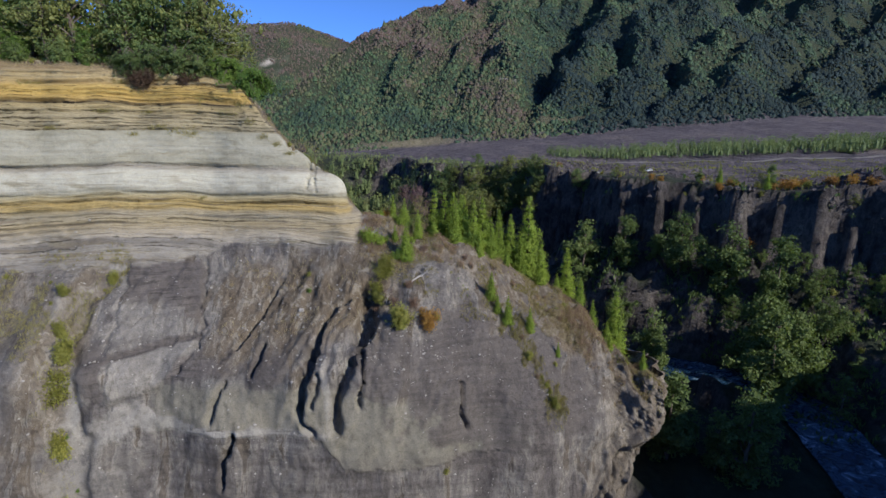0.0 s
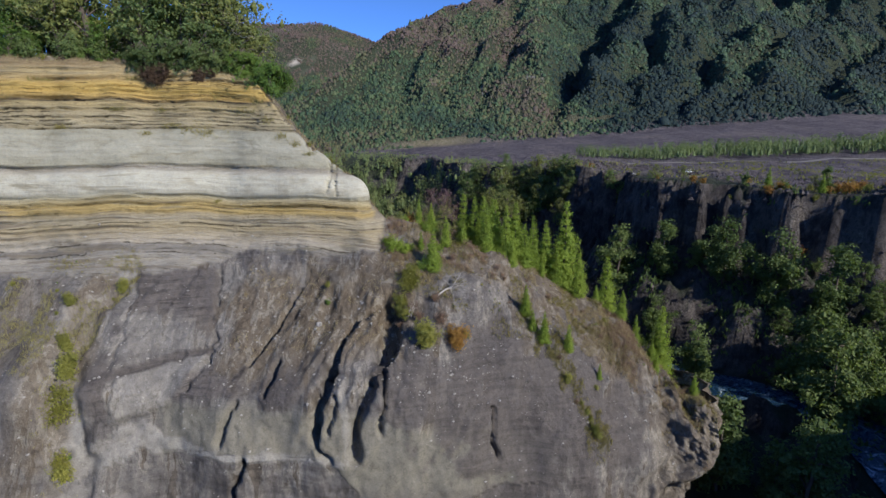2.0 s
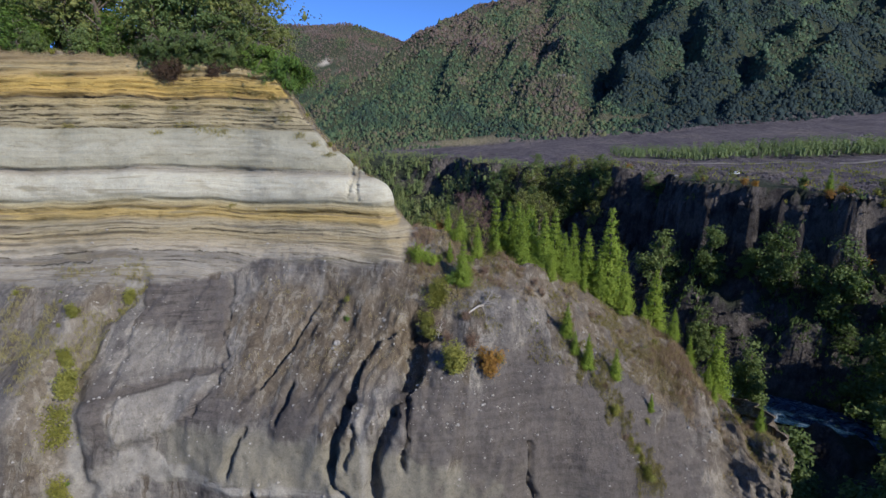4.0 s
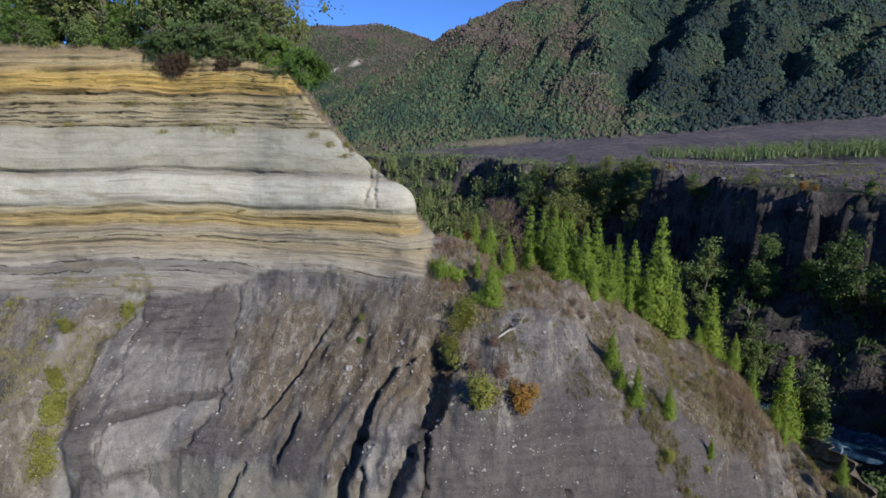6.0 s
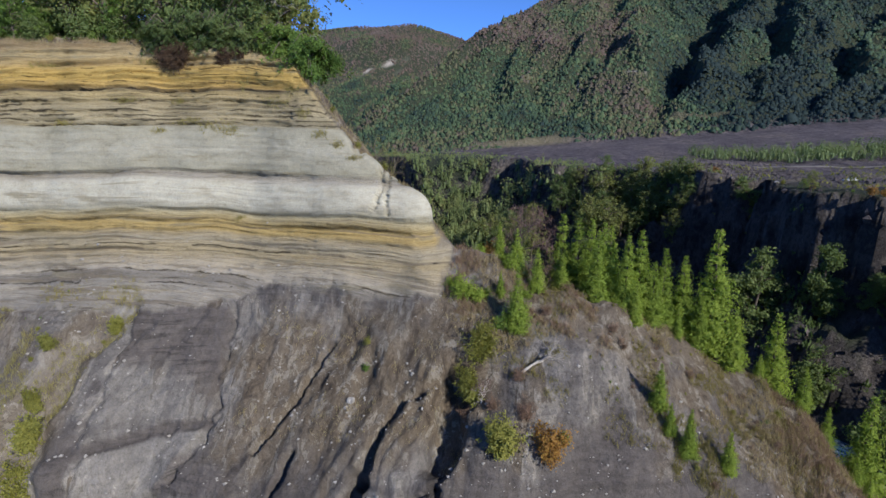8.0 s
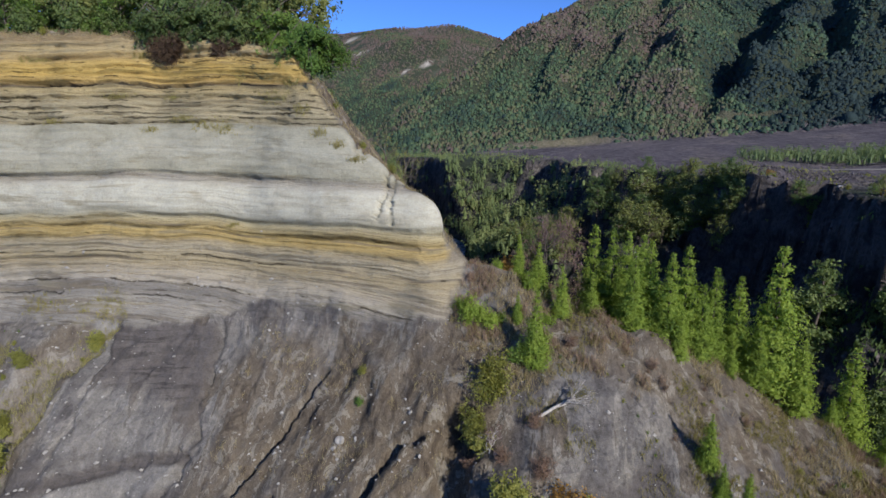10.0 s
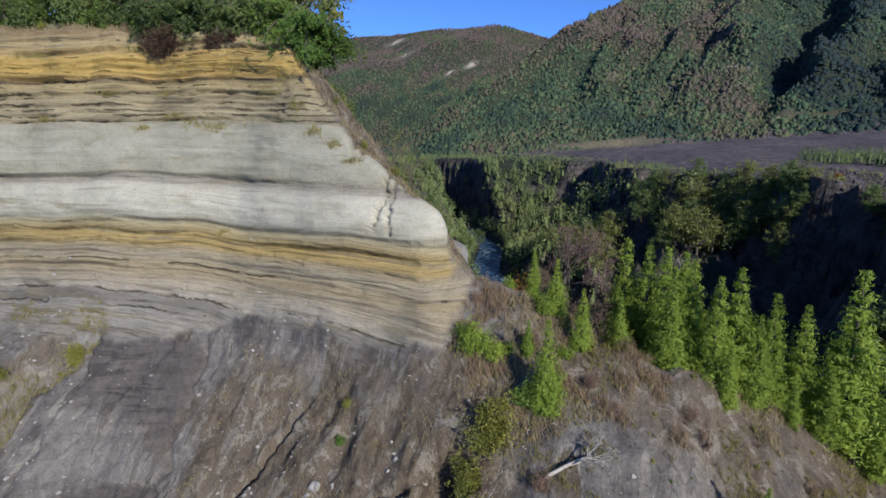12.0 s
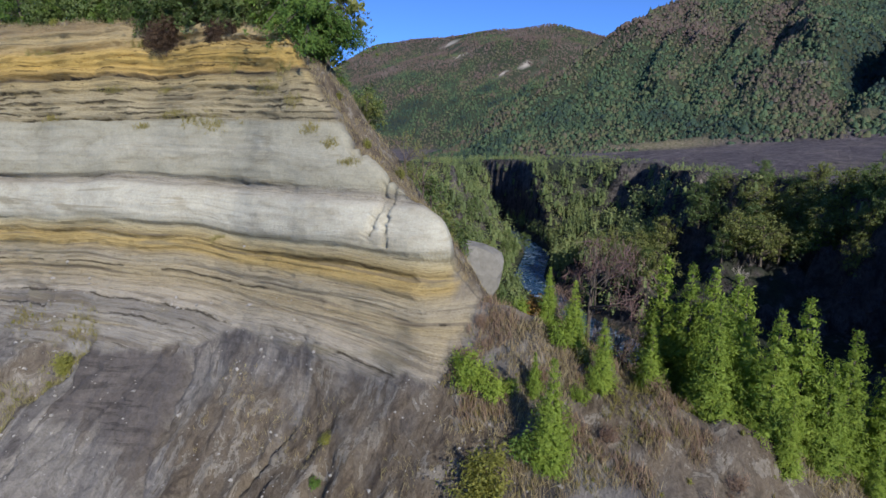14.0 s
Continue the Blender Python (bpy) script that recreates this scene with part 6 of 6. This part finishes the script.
for i, (kind, x, y, size) in enumerate([
        ("lime", -14.6, 90.2, 2.6), ("lime", -13.6, 89.6, 3.0), ("lime", -12.4, 89.5, 2.6), ("lime", -11.4, 90.0, 1.8), ("lime", -9.2, 94.6, 2.4), ("lime", -6.6, 91.6, 1.8), ("lime", -12.8, 97.4, 2.0), ("round", -10.6, 83.6, 3.4), ("round", -11.4, 82.2, 2.8), ("round", -7.8, 77.5, 3.1), ("amber", -3.2, 78.2, 3.0), ("brush", -5.6, 79.6, 2.0), ("brush", -9.0, 80.2, 2.2), ("brush", -11.8, 80.6, 2.4), ("dull", -2.2, 79.6, 1.4), ("brush", -6.6, 82.4, 2.2),
        ("tall", -9.0, 86.8, 1.8), ("round", -60.0, 76.0, 2.0), ("round", -62.0, 80.0, 1.6), ("round", -58.5, 73.0, 3.0), ("round", -58.2, 70.6, 4.0), ("round", -57.4, 69.2, 3.2), ("round", -56.8, 67.6, 2.4), ("round", -56.8, 84.6, 1.8), ("bright", -23.6, 83.8, 1.0),
        ("dull", -23.9, 85.6, 2.0), ("dull", -63.3, 78.8, 1.4), ("dull", -57.6, 83.4, 1.3), ("dull", -64.9, 81.4, 1.3), ("bright", -57.4, 70.0, 2.4), ("bright", -56.0, 68.9, 2.2), ("dull", -57.8, 71.4, 2.6),
        ("dull", -72.8, 82.4, 2.0), ("dull", -0.6, 71.6, 2.4), ("dull", 16.0, 78.6, 2.2), ("dull", 18.0, 82.0, 1.8), ("dull", -10.4, 86.0, 2.0), ("bright", -5.6, 93.0, 3.0), ("dull", -7.0, 94.4, 2.8),
        ("dull", -8.8, 96.0, 2.2), ("rust", -11.6, 97.5, 2.2), ("bright", -14.4, 98.2, 1.6), ("brush", -2.0, 95.0, 2.6), ("brush", -9.5, 91.5, 2.2), ("brush", -4.5, 89.5, 2.0), ("brush", 3.0, 90.5, 1.8), ("brush", 12.0, 93.0, 1.8),
        ("dull", 16.5, 92.0, 1.6), ("dull", 22.0, 94.5, 2.0), ("bright", 27.5, 92.5, 2.4), ("bright", 29.5, 89.0, 2.4), ("dull", 32.0, 86.5, 2.0), ("bright", 31.5, 93.5, 2.8), ("brush", 20.0, 89.0, 1.6), ("dull", 24.0, 88.5, 1.4),
        ("dull", -16.0, 97.3, 1.2), ("dull", 10.6, 82.6, 1.2), ("round", 13.2, 80.6, 1.3), ("dull", 15.2, 79.2, 1.6), ("dull", 16.4, 78.0, 1.9), ("round", 17.2, 76.9, 1.5), ("brush", 12.0, 81.8, 1.4), ("brush", 14.4, 79.0, 1.3), ("brush", -15.2, 94.5, 1.8), ("dull", -37.5, 100.8, 1.8), ("bright", -39.0, 102.4, 2.4), ("bright", -37.2, 106.0, 3.0), ("bright", -40.5, 104.0, 3.0), ("dull", -34.6, 102.5, 2.0), ("dull", -30.5, 101.5, 2.2),
        ("dull", -27.0, 101.8, 2.4), ("bright", -24.0, 102.5, 2.4), ("dull", -21.5, 101.5, 1.8), ("bright", -58.5, 102.3, 2.2), ("bright", -69.0, 99.0, 4.2), ("bright", -66.0, 99.6, 3.2), ("dull", -74.5, 97.5, 2.2), ("dull", -62.0, 101.3, 1.6),
        ("dull", -83.0, 95.2, 2.4), ("bright", -79.5, 96.4, 3.4), ("brush", -71.5, 98.0, 1.8), ("brush", -63.5, 100.8, 1.6), ("rust", 74, 178, 3.0), ("rust", 88, 166, 4.0), ("rust", 95, 158, 4.4), ("rust", 66, 196, 2.6), ("rust", 104, 150, 3.6),
        ("dull", 80, 172, 3.2), ("bright", 71, 186, 2.6), ("dull", 62, 205, 3.0), ("dull", 108, 142, 3.0), ("bright", 100, 128, 3.4), ("dull", 106, 132, 2.6), ("bright", 112, 126, 3.2), ("dull", 94, 130, 2.8), ("dull", 84, 240, 1.6), ("dull", 93, 238, 1.5),
        ("rust", 52, 236, 3.0), ("dull", 110, 225, 1.8), ("dull", 120, 215, 1.8)]):
    put(SHRUBS[kind], USED, x, y, size / 3.0, i * 83 % 360, 0.1)
# autumn shrubs on the canyon's benches
for i, (x, y, size) in enumerate([(104, 172, 5), (110, 168, 5.5), (116, 172, 5), (122, 176, 5), (98, 178, 4), (128, 172, 4.5), (93, 168, 4.5), (90, 182, 3.5), (112, 178, 4), (135, 178, 4), (103, 163, 5), (107, 160, 5.5), (111, 158, 5), (114, 153, 5), (118, 150, 5), (122, 148, 4.5), (98, 160, 4), (70, 176, 3.5), (84, 166, 3.5)]):
    put(SHRUBS["rust" if i % 4 else "dull"], USED, x, y, size / 3.0, i * 77 % 360, 0.1)
for i, (x, y, size) in enumerate([(100, 134, 5), (106, 128, 4.6), (112, 134, 4), (98, 124, 4.2), (108, 138, 4), (116, 126, 4), (94, 136, 4), (103, 120, 3.6), (118, 138, 3.6), (90, 128, 3.6), (111, 120, 3.4)]):
    put(SHRUBS["dull" if i % 3 else "bright"], USED, x, y, size / 3.0, i * 77 % 360, 0.1)
for i, (x, y, size) in enumerate([(-6.0, 104.0, 3.0), (-9.6, 105.4, 2.8), (-3.4, 107.4, 3.2), (-7.8, 107.2, 3.4), (-11.6, 103.4, 2.4), (-0.8, 106.4, 3.0), (-5.4, 109.6, 3.6), (-12.8, 107.6, 3.0), (-9.4, 111.4, 3.6), (-1.6, 112.0, 3.6)]):
    put(SHRUBS[("brush", "dull", "brush", "rust")[i % 4]], USED, x, y, size / 3.0, i * 91 % 360, 0.1)
# undergrowth at the feet of the rim's trees
for i in range(46):
    x = -100 + i * 1.33 + rs.uniform(-0.5, 0.5)
    put(SHRUBS[rs.choice(("under", "under", "under", "bright"))], USED, x, rim_y(x) + rs.uniform(2.0, 7.0), rs.uniform(1.8, 4.2) / 3.0, i * 71 % 360, 0.2)
# small seedlings and tufts of green over the spur
for i in range(150):
    x = rs.uniform(-14, 35)
    y = rs.uniform(np.interp(x, ST_X, BASE_Y) - 1, np.interp(x, ST_X, RIM_Y) + 2)
    put(SHRUBS[rs.choice(("seedling", "seedling", "sprig", "twigs", "twigs", "seedling"))], USED, x, y, rs.uniform(0.6, 1.6) / 3.0, i * 47 % 360, 0.05)
for i in range(26):
    x = rs.uniform(-72, -54)
    y = rs.uniform(np.interp(x, ST_X, LOW_Y) + 1, np.interp(x, ST_X, BASE_Y) - 2)
    put(SHRUBS[rs.choice(("seedling", "seedling", "sprig"))], USED, x, y, rs.uniform(0.5, 1.2) / 3.0, i * 61 % 360, 0.05)
# brush and roots that hang over the rim
for x, y, z, size in ((-56.6, 99.8, 52.4, 2.6), (-55.6, 99.6, 51.6, 2.8), (-54.6, 99.8, 52.2, 2.4), (-55.2, 99.4, 50.9, 2.2), (-57.8, 99.8, 52.0, 1.8), (-52.6, 100.2, 52.0, 1.6), (-49.2, 100.1, 51.8, 2.2), (-48.2, 100.0, 51.4, 2.2), (-50.4, 100.2, 51.8, 1.6), (-46.4, 100.6, 51.4, 1.4)):
    put(SHRUBS["roots"], USED, x, y - 0.1, 1.15 * size / 3.0, x * 40 % 360, 0, z + 0.7, (150, 0))
# dark tree that leans out over the rim, and the leafy one at the cliff's end
leaner = tagged(overhang_tree(4.6, 91, BEECH, 520), "dark green beech tree leaning over cliff rim", "tree")
for x, y, s, turn in ((-57.0, 100.3, 1.1, -10), (-49.6, 100.9, 1.0, 8), (-54.0, 101.2, 0.95, 0), (-46.4, 101.6, 0.8, 15)):
    put(leaner, USED, x, y, s, turn, 0.2)
end_tree = tagged(overhang_tree(4.4, 92, BRIGHT, 560), "bright green tree overhanging end of cliff", "tree")
put(end_tree, USED, -38.0, 102.6, 1.25, 75, 0.2)
put(end_tree, USED, -41.6, 103.6, 0.9, 40, 0.2)
put(end_tree, USED, -39.6, 106.4, 0.9, 70, 0.2)
thin = tagged(bare_tree(7.0, 93, BARK, DULL, (0.1, 0), 120), "thin sparse tree on the back of cliff", "tree")
put(thin, USED, -27.2, 106.0, 1.0, 40, 0.2)
put(thin, USED, -30.4, 108.5, 0.8, 160, 0.2)

dead = tagged(bare_tree(13.0, 94, DEADWOOD), "bleached dead tree standing in the wood", "dead tree")
put(dead, USED, -45.6, 104.2, 0.95, 10, 0.2)
put(dead, USED, -52.4, 106.0, 0.9, 100, 0.2)
red = tagged(bare_tree(9.0, 95, BARK, PURPLE, (0, 0), 400), "leafless purple-brown tree with fine twigs", "bare tree")
put(red, USED, -8.6, 103.4, 1.25, 60, 0.2)
brown = tagged(bare_tree(6.5, 96, BARK, BRUSH, (0, 0), 240), "leafless brown tree with fine twigs", "bare tree")
for x, y, s in ((-5.2, 101.5, 1.0), (-10.8, 100.8, 0.75), (-3.4, 105.0, 0.9), (-6.4, 105.6, 1.15), (-7.6, 109.0, 1.3), (-2.0, 108.0, 1.2), (-4.6, 111.5, 1.4), (-10.8, 106.5, 1.1), (0.5, 110.5, 1.2), (-12.6, 110.5, 1.2)):
    put(brown, USED, x, y, s, x * 70 % 360, 0.2)
bush = tagged(bare_tree(3.2, 97, DEADWOOD, PURPLE, (0.2, 0), 260), "grey bare shrub with pale trunk", "bare shrub")
put(bush, USED, -10.4, 80.9, 1.0, 0, 0.1)
fallen = tagged(bare_tree(4.4, 98, DEADWOOD), "bleached fallen dead tree lying on slope", "dead tree")
put(fallen, USED, -6.2, 83.2, 1.5, 0, 0, ground_at(-6.2, 83.2) + 0.3, (-25, 62))
for x, y, s in ((-17.5, 262, 2.0), (28, 212, 1.6), (12, 236, 1.5)):
    put(fallen, USED, x, y, s, x * 20 % 360, 0.2)


def boulder(name, size, seed, material, squash=(1, 1, 0.8), rough=0.35, boxy=0.0):
    g = np.random.default_rng(seed)
    bm = bmesh.new()
    bmesh.ops.create_icosphere(bm, subdivisions=3, radius=1)
    v = np.array([w.co[:] for w in bm.verts])
    v = v / np.abs(v).max(1, keepdims=True) ** boxy
    r = 1 + rough * fbm(v[:, 0] * 1.1 + seed, v[:, 1] * 1.1 + v[:, 2] * 0.9, 4, seed)
    v = v * r[:, None] * np.array(squash) * size
    for w, c in zip(bm.verts, v):
        w.co = c
    return new(name, bm_mesh(name, bm, material, False))


BOULDER = tagged(boulder("boulder", 1.0, 5, STONE), "pale rounded boulder lodged in ash slope", "boulder", "boulders")
for x, y, s in ((-24.3, 81.0, 0.38), (-40.9, 85.6, 0.42), (-52.5, 81.0, 0.42), (-51.6, 80.4, 0.28), (-40.8, 94.4, 0.3), (-19.6, 73.2, 0.5), (-18.7, 73.1, 0.36), (-20.2, 72.9, 0.3), (-30.5, 86.5, 0.3), (-33, 80, 0.3), (-2.0, 82, 0.25), (62.5, 211.0, 1.5)):
    put(BOULDER, USED, x, y, s, x * 37 % 360, -0.25 * s)
TUFF = grainy("pale_tuff", [(0.3, (0.15, 0.145, 0.13)), (0.6, (0.2, 0.195, 0.178)), (0.8, (0.25, 0.24, 0.215))], 0.8, 0.95, 0.3, 0.05)
outcrop = tagged(boulder("tuff_outcrop", 5.9, 9, TUFF, (0.95, 1.0, 1.12), 0.10, 0.62), "rounded pale tuff outcrop on the canyon bank", "rock")
outcrop.matrix_basis = pose(-49.5, 174.0, 8.0, 0, 14, 35)


def parked_car():
    root = tagged(new("car"), "small white pickup parked on the lava plain", "car")
    paint, _, b = shader("white_paint", 0.3)
    b.inputs["Base Color"].default_value = (0.75, 0.77, 0.8, 1)
    glass, _, b = shader("dark_glass", 0.08)
    b.inputs["Base Color"].default_value = (0.02, 0.025, 0.03, 1)
    rubber, _, b = shader("tyre_rubber", 0.85)
    b.inputs["Base Color"].default_value = (0.02, 0.02, 0.02, 1)
    steel, _, b = shader("wheel_steel", 0.4)
    b.inputs["Base Color"].default_value = (0.4, 0.4, 0.42, 1)
    b.inputs["Metallic"].default_value = 0.8

    def hull(name, side, half, material, parent, at=0.0):
        bm = bmesh.new()
        a = [bm.verts.new((x, at - half, z)) for x, z in side]
        c = [bm.verts.new((x, at + half, z)) for x, z in side]
        bm.faces.new(a[::-1])
        bm.faces.new(c)
        for i in range(len(side)):
            j = (i + 1) % len(side)
            bm.faces.new((a[i], a[j], c[j], c[i]))
        bmesh.ops.bevel(bm, geom=list(bm.edges), offset=0.05, segments=2, affect="EDGES")
        bmesh.ops.recalc_face_normals(bm, faces=bm.faces)
        return part(name, bm_mesh(name, bm, material, True), parent)

    body = hull("body", [(-2.3, 0.4), (2.3, 0.4), (2.35, 0.75), (2.2, 0.95), (1.1, 1.05), (-0.6, 1.05), (-2.3, 1.0)], 0.85, paint, root)
    hull("cabin", [(-0.75, 1.0), (1.25, 1.0), (0.65, 1.6), (-0.55, 1.62)], 0.75, paint, root)
    for y in (-0.77, 0.77):
        hull("side_window", [(-0.5, 1.08), (0.95, 1.08), (0.55, 1.5), (-0.4, 1.5)], 0.03, glass, root, y)
    hull("windscreen", [(1.2, 1.06), (1.27, 1.06), (0.73, 1.57), (0.66, 1.57)], 0.62, glass, root)
    for y in (-0.62, 0.62):
        hull("headlight", [(2.28, 0.72), (2.38, 0.72), (2.34, 0.86), (2.24, 0.86)], 0.14, steel, body, y)
    for x in (-1.4, 1.45):
        for y in (-0.8, 0.8):
            bm = bmesh.new()
            bmesh.ops.create_cone(bm, cap_ends=True, segments=20, radius1=0.36, radius2=0.36, depth=0.24, matrix=pose(x, y, 0.36, 90, 0, 0))
            tyre = part("tyre", bm_mesh("tyre", bm, rubber, True), root)
            bm = bmesh.new()
            bmesh.ops.create_cone(bm, cap_ends=True, segments=16, radius1=0.2, radius2=0.2, depth=0.26, matrix=pose(x, y, 0.36, 90, 0, 0))
            part("rim", bm_mesh("rim", bm, steel, True), tyre)
    root.matrix_basis = pose(88.0, 222.5, ground_at(88.0, 222.5) + 0.05, 0, 0, 15)


parked_car()


def hut():
    root = tagged(new("hut"), "small pale hut standing on the lava plain", "hut")
    white = grainy("whitewash", [(0.3, (0.5, 0.5, 0.48)), (0.7, (0.7, 0.7, 0.68))], 2.0)
    tin = grainy("roof_tin", [(0.3, (0.2, 0.2, 0.2)), (0.7, (0.35, 0.35, 0.36))], 2.0, 0.5)
    for name, size, z, mat in (("wall", (2.6, 2.4, 2.2), 1.1, white), ("roof", (3.0, 2.8, 0.16), 2.28, tin), ("door", (0.8, 0.08, 1.8), 0.92, tin)):
        bm = bmesh.new()
        y = -1.22 if name == "door" else 0
        bmesh.ops.create_cube(bm, size=1, matrix=Matrix.Translation((0, y, z)) @ Matrix.Diagonal((*size, 1)))
        bmesh.ops.bevel(bm, geom=list(bm.edges), offset=0.03, segments=1, affect="EDGES")
        part(name, bm_mesh(name, bm, mat), root)
    root.matrix_basis = pose(HUT[0], HUT[1], ground_at(*HUT) + 0.0, 0, 0, 25)


HUT = (-97.0, 400.0)
hut()


# tufts of olive grass on the ledges of the bedded face
gl = np.random.default_rng(44)
spots = [(-49, 41.6, 2.6, 0.7), (-47, 40.9, 1.2, 0.5), (-53, 42.3, 1.6, 0.4), (-57, 41.0, 0.8, 0.3), (-70, 42.0, 1.2, 0.3), (-40.5, 44.6, 1.8, 0.8), (-38.5, 46.4, 1.2, 0.6), (-36.5, 43.2, 1.0, 0.6), (-34.2, 40.6, 1.0, 0.5), (-31.6, 39.2, 0.9, 0.4), (-29, 37.6, 0.9, 0.3),
         (-55, 45.0, 1.0, 0.3), (-62, 45.2, 1.5, 0.3), (-45, 29.6, 0.5, 0.2), (-66, 20.4, 3.0, 0.8), (-56.5, 20.0, 1.6, 0.9), (-74, 49.8, 2.0, 0.4), (-60, 50.4, 1.6, 0.4), (-46, 47.5, 0.6, 0.8), (-88, 45.4, 1.6, 0.3)]
hung = []
for cx, cz, rx, rz in spots:
    for _ in range(int(46 * rx ** 0.7)):
        hit_at = CLIFF_TREE.ray_cast(Vector((cx + gl.normal(0, rx * 0.6), 40, cz + gl.normal(0, rz * 0.6))), Vector((0, 1, 0)))[0]
        if hit_at:
            hung.append(hit_at[:])
hung = np.array(hung)
tufts("ledge_grass", hung + [0, -0.05, 0.05], gl.uniform(0.10, 0.22, len(hung)), LEDGE, "olive dry grass clinging to the tuff ledges", "grass", 6, 2.6, 9, 0.22)
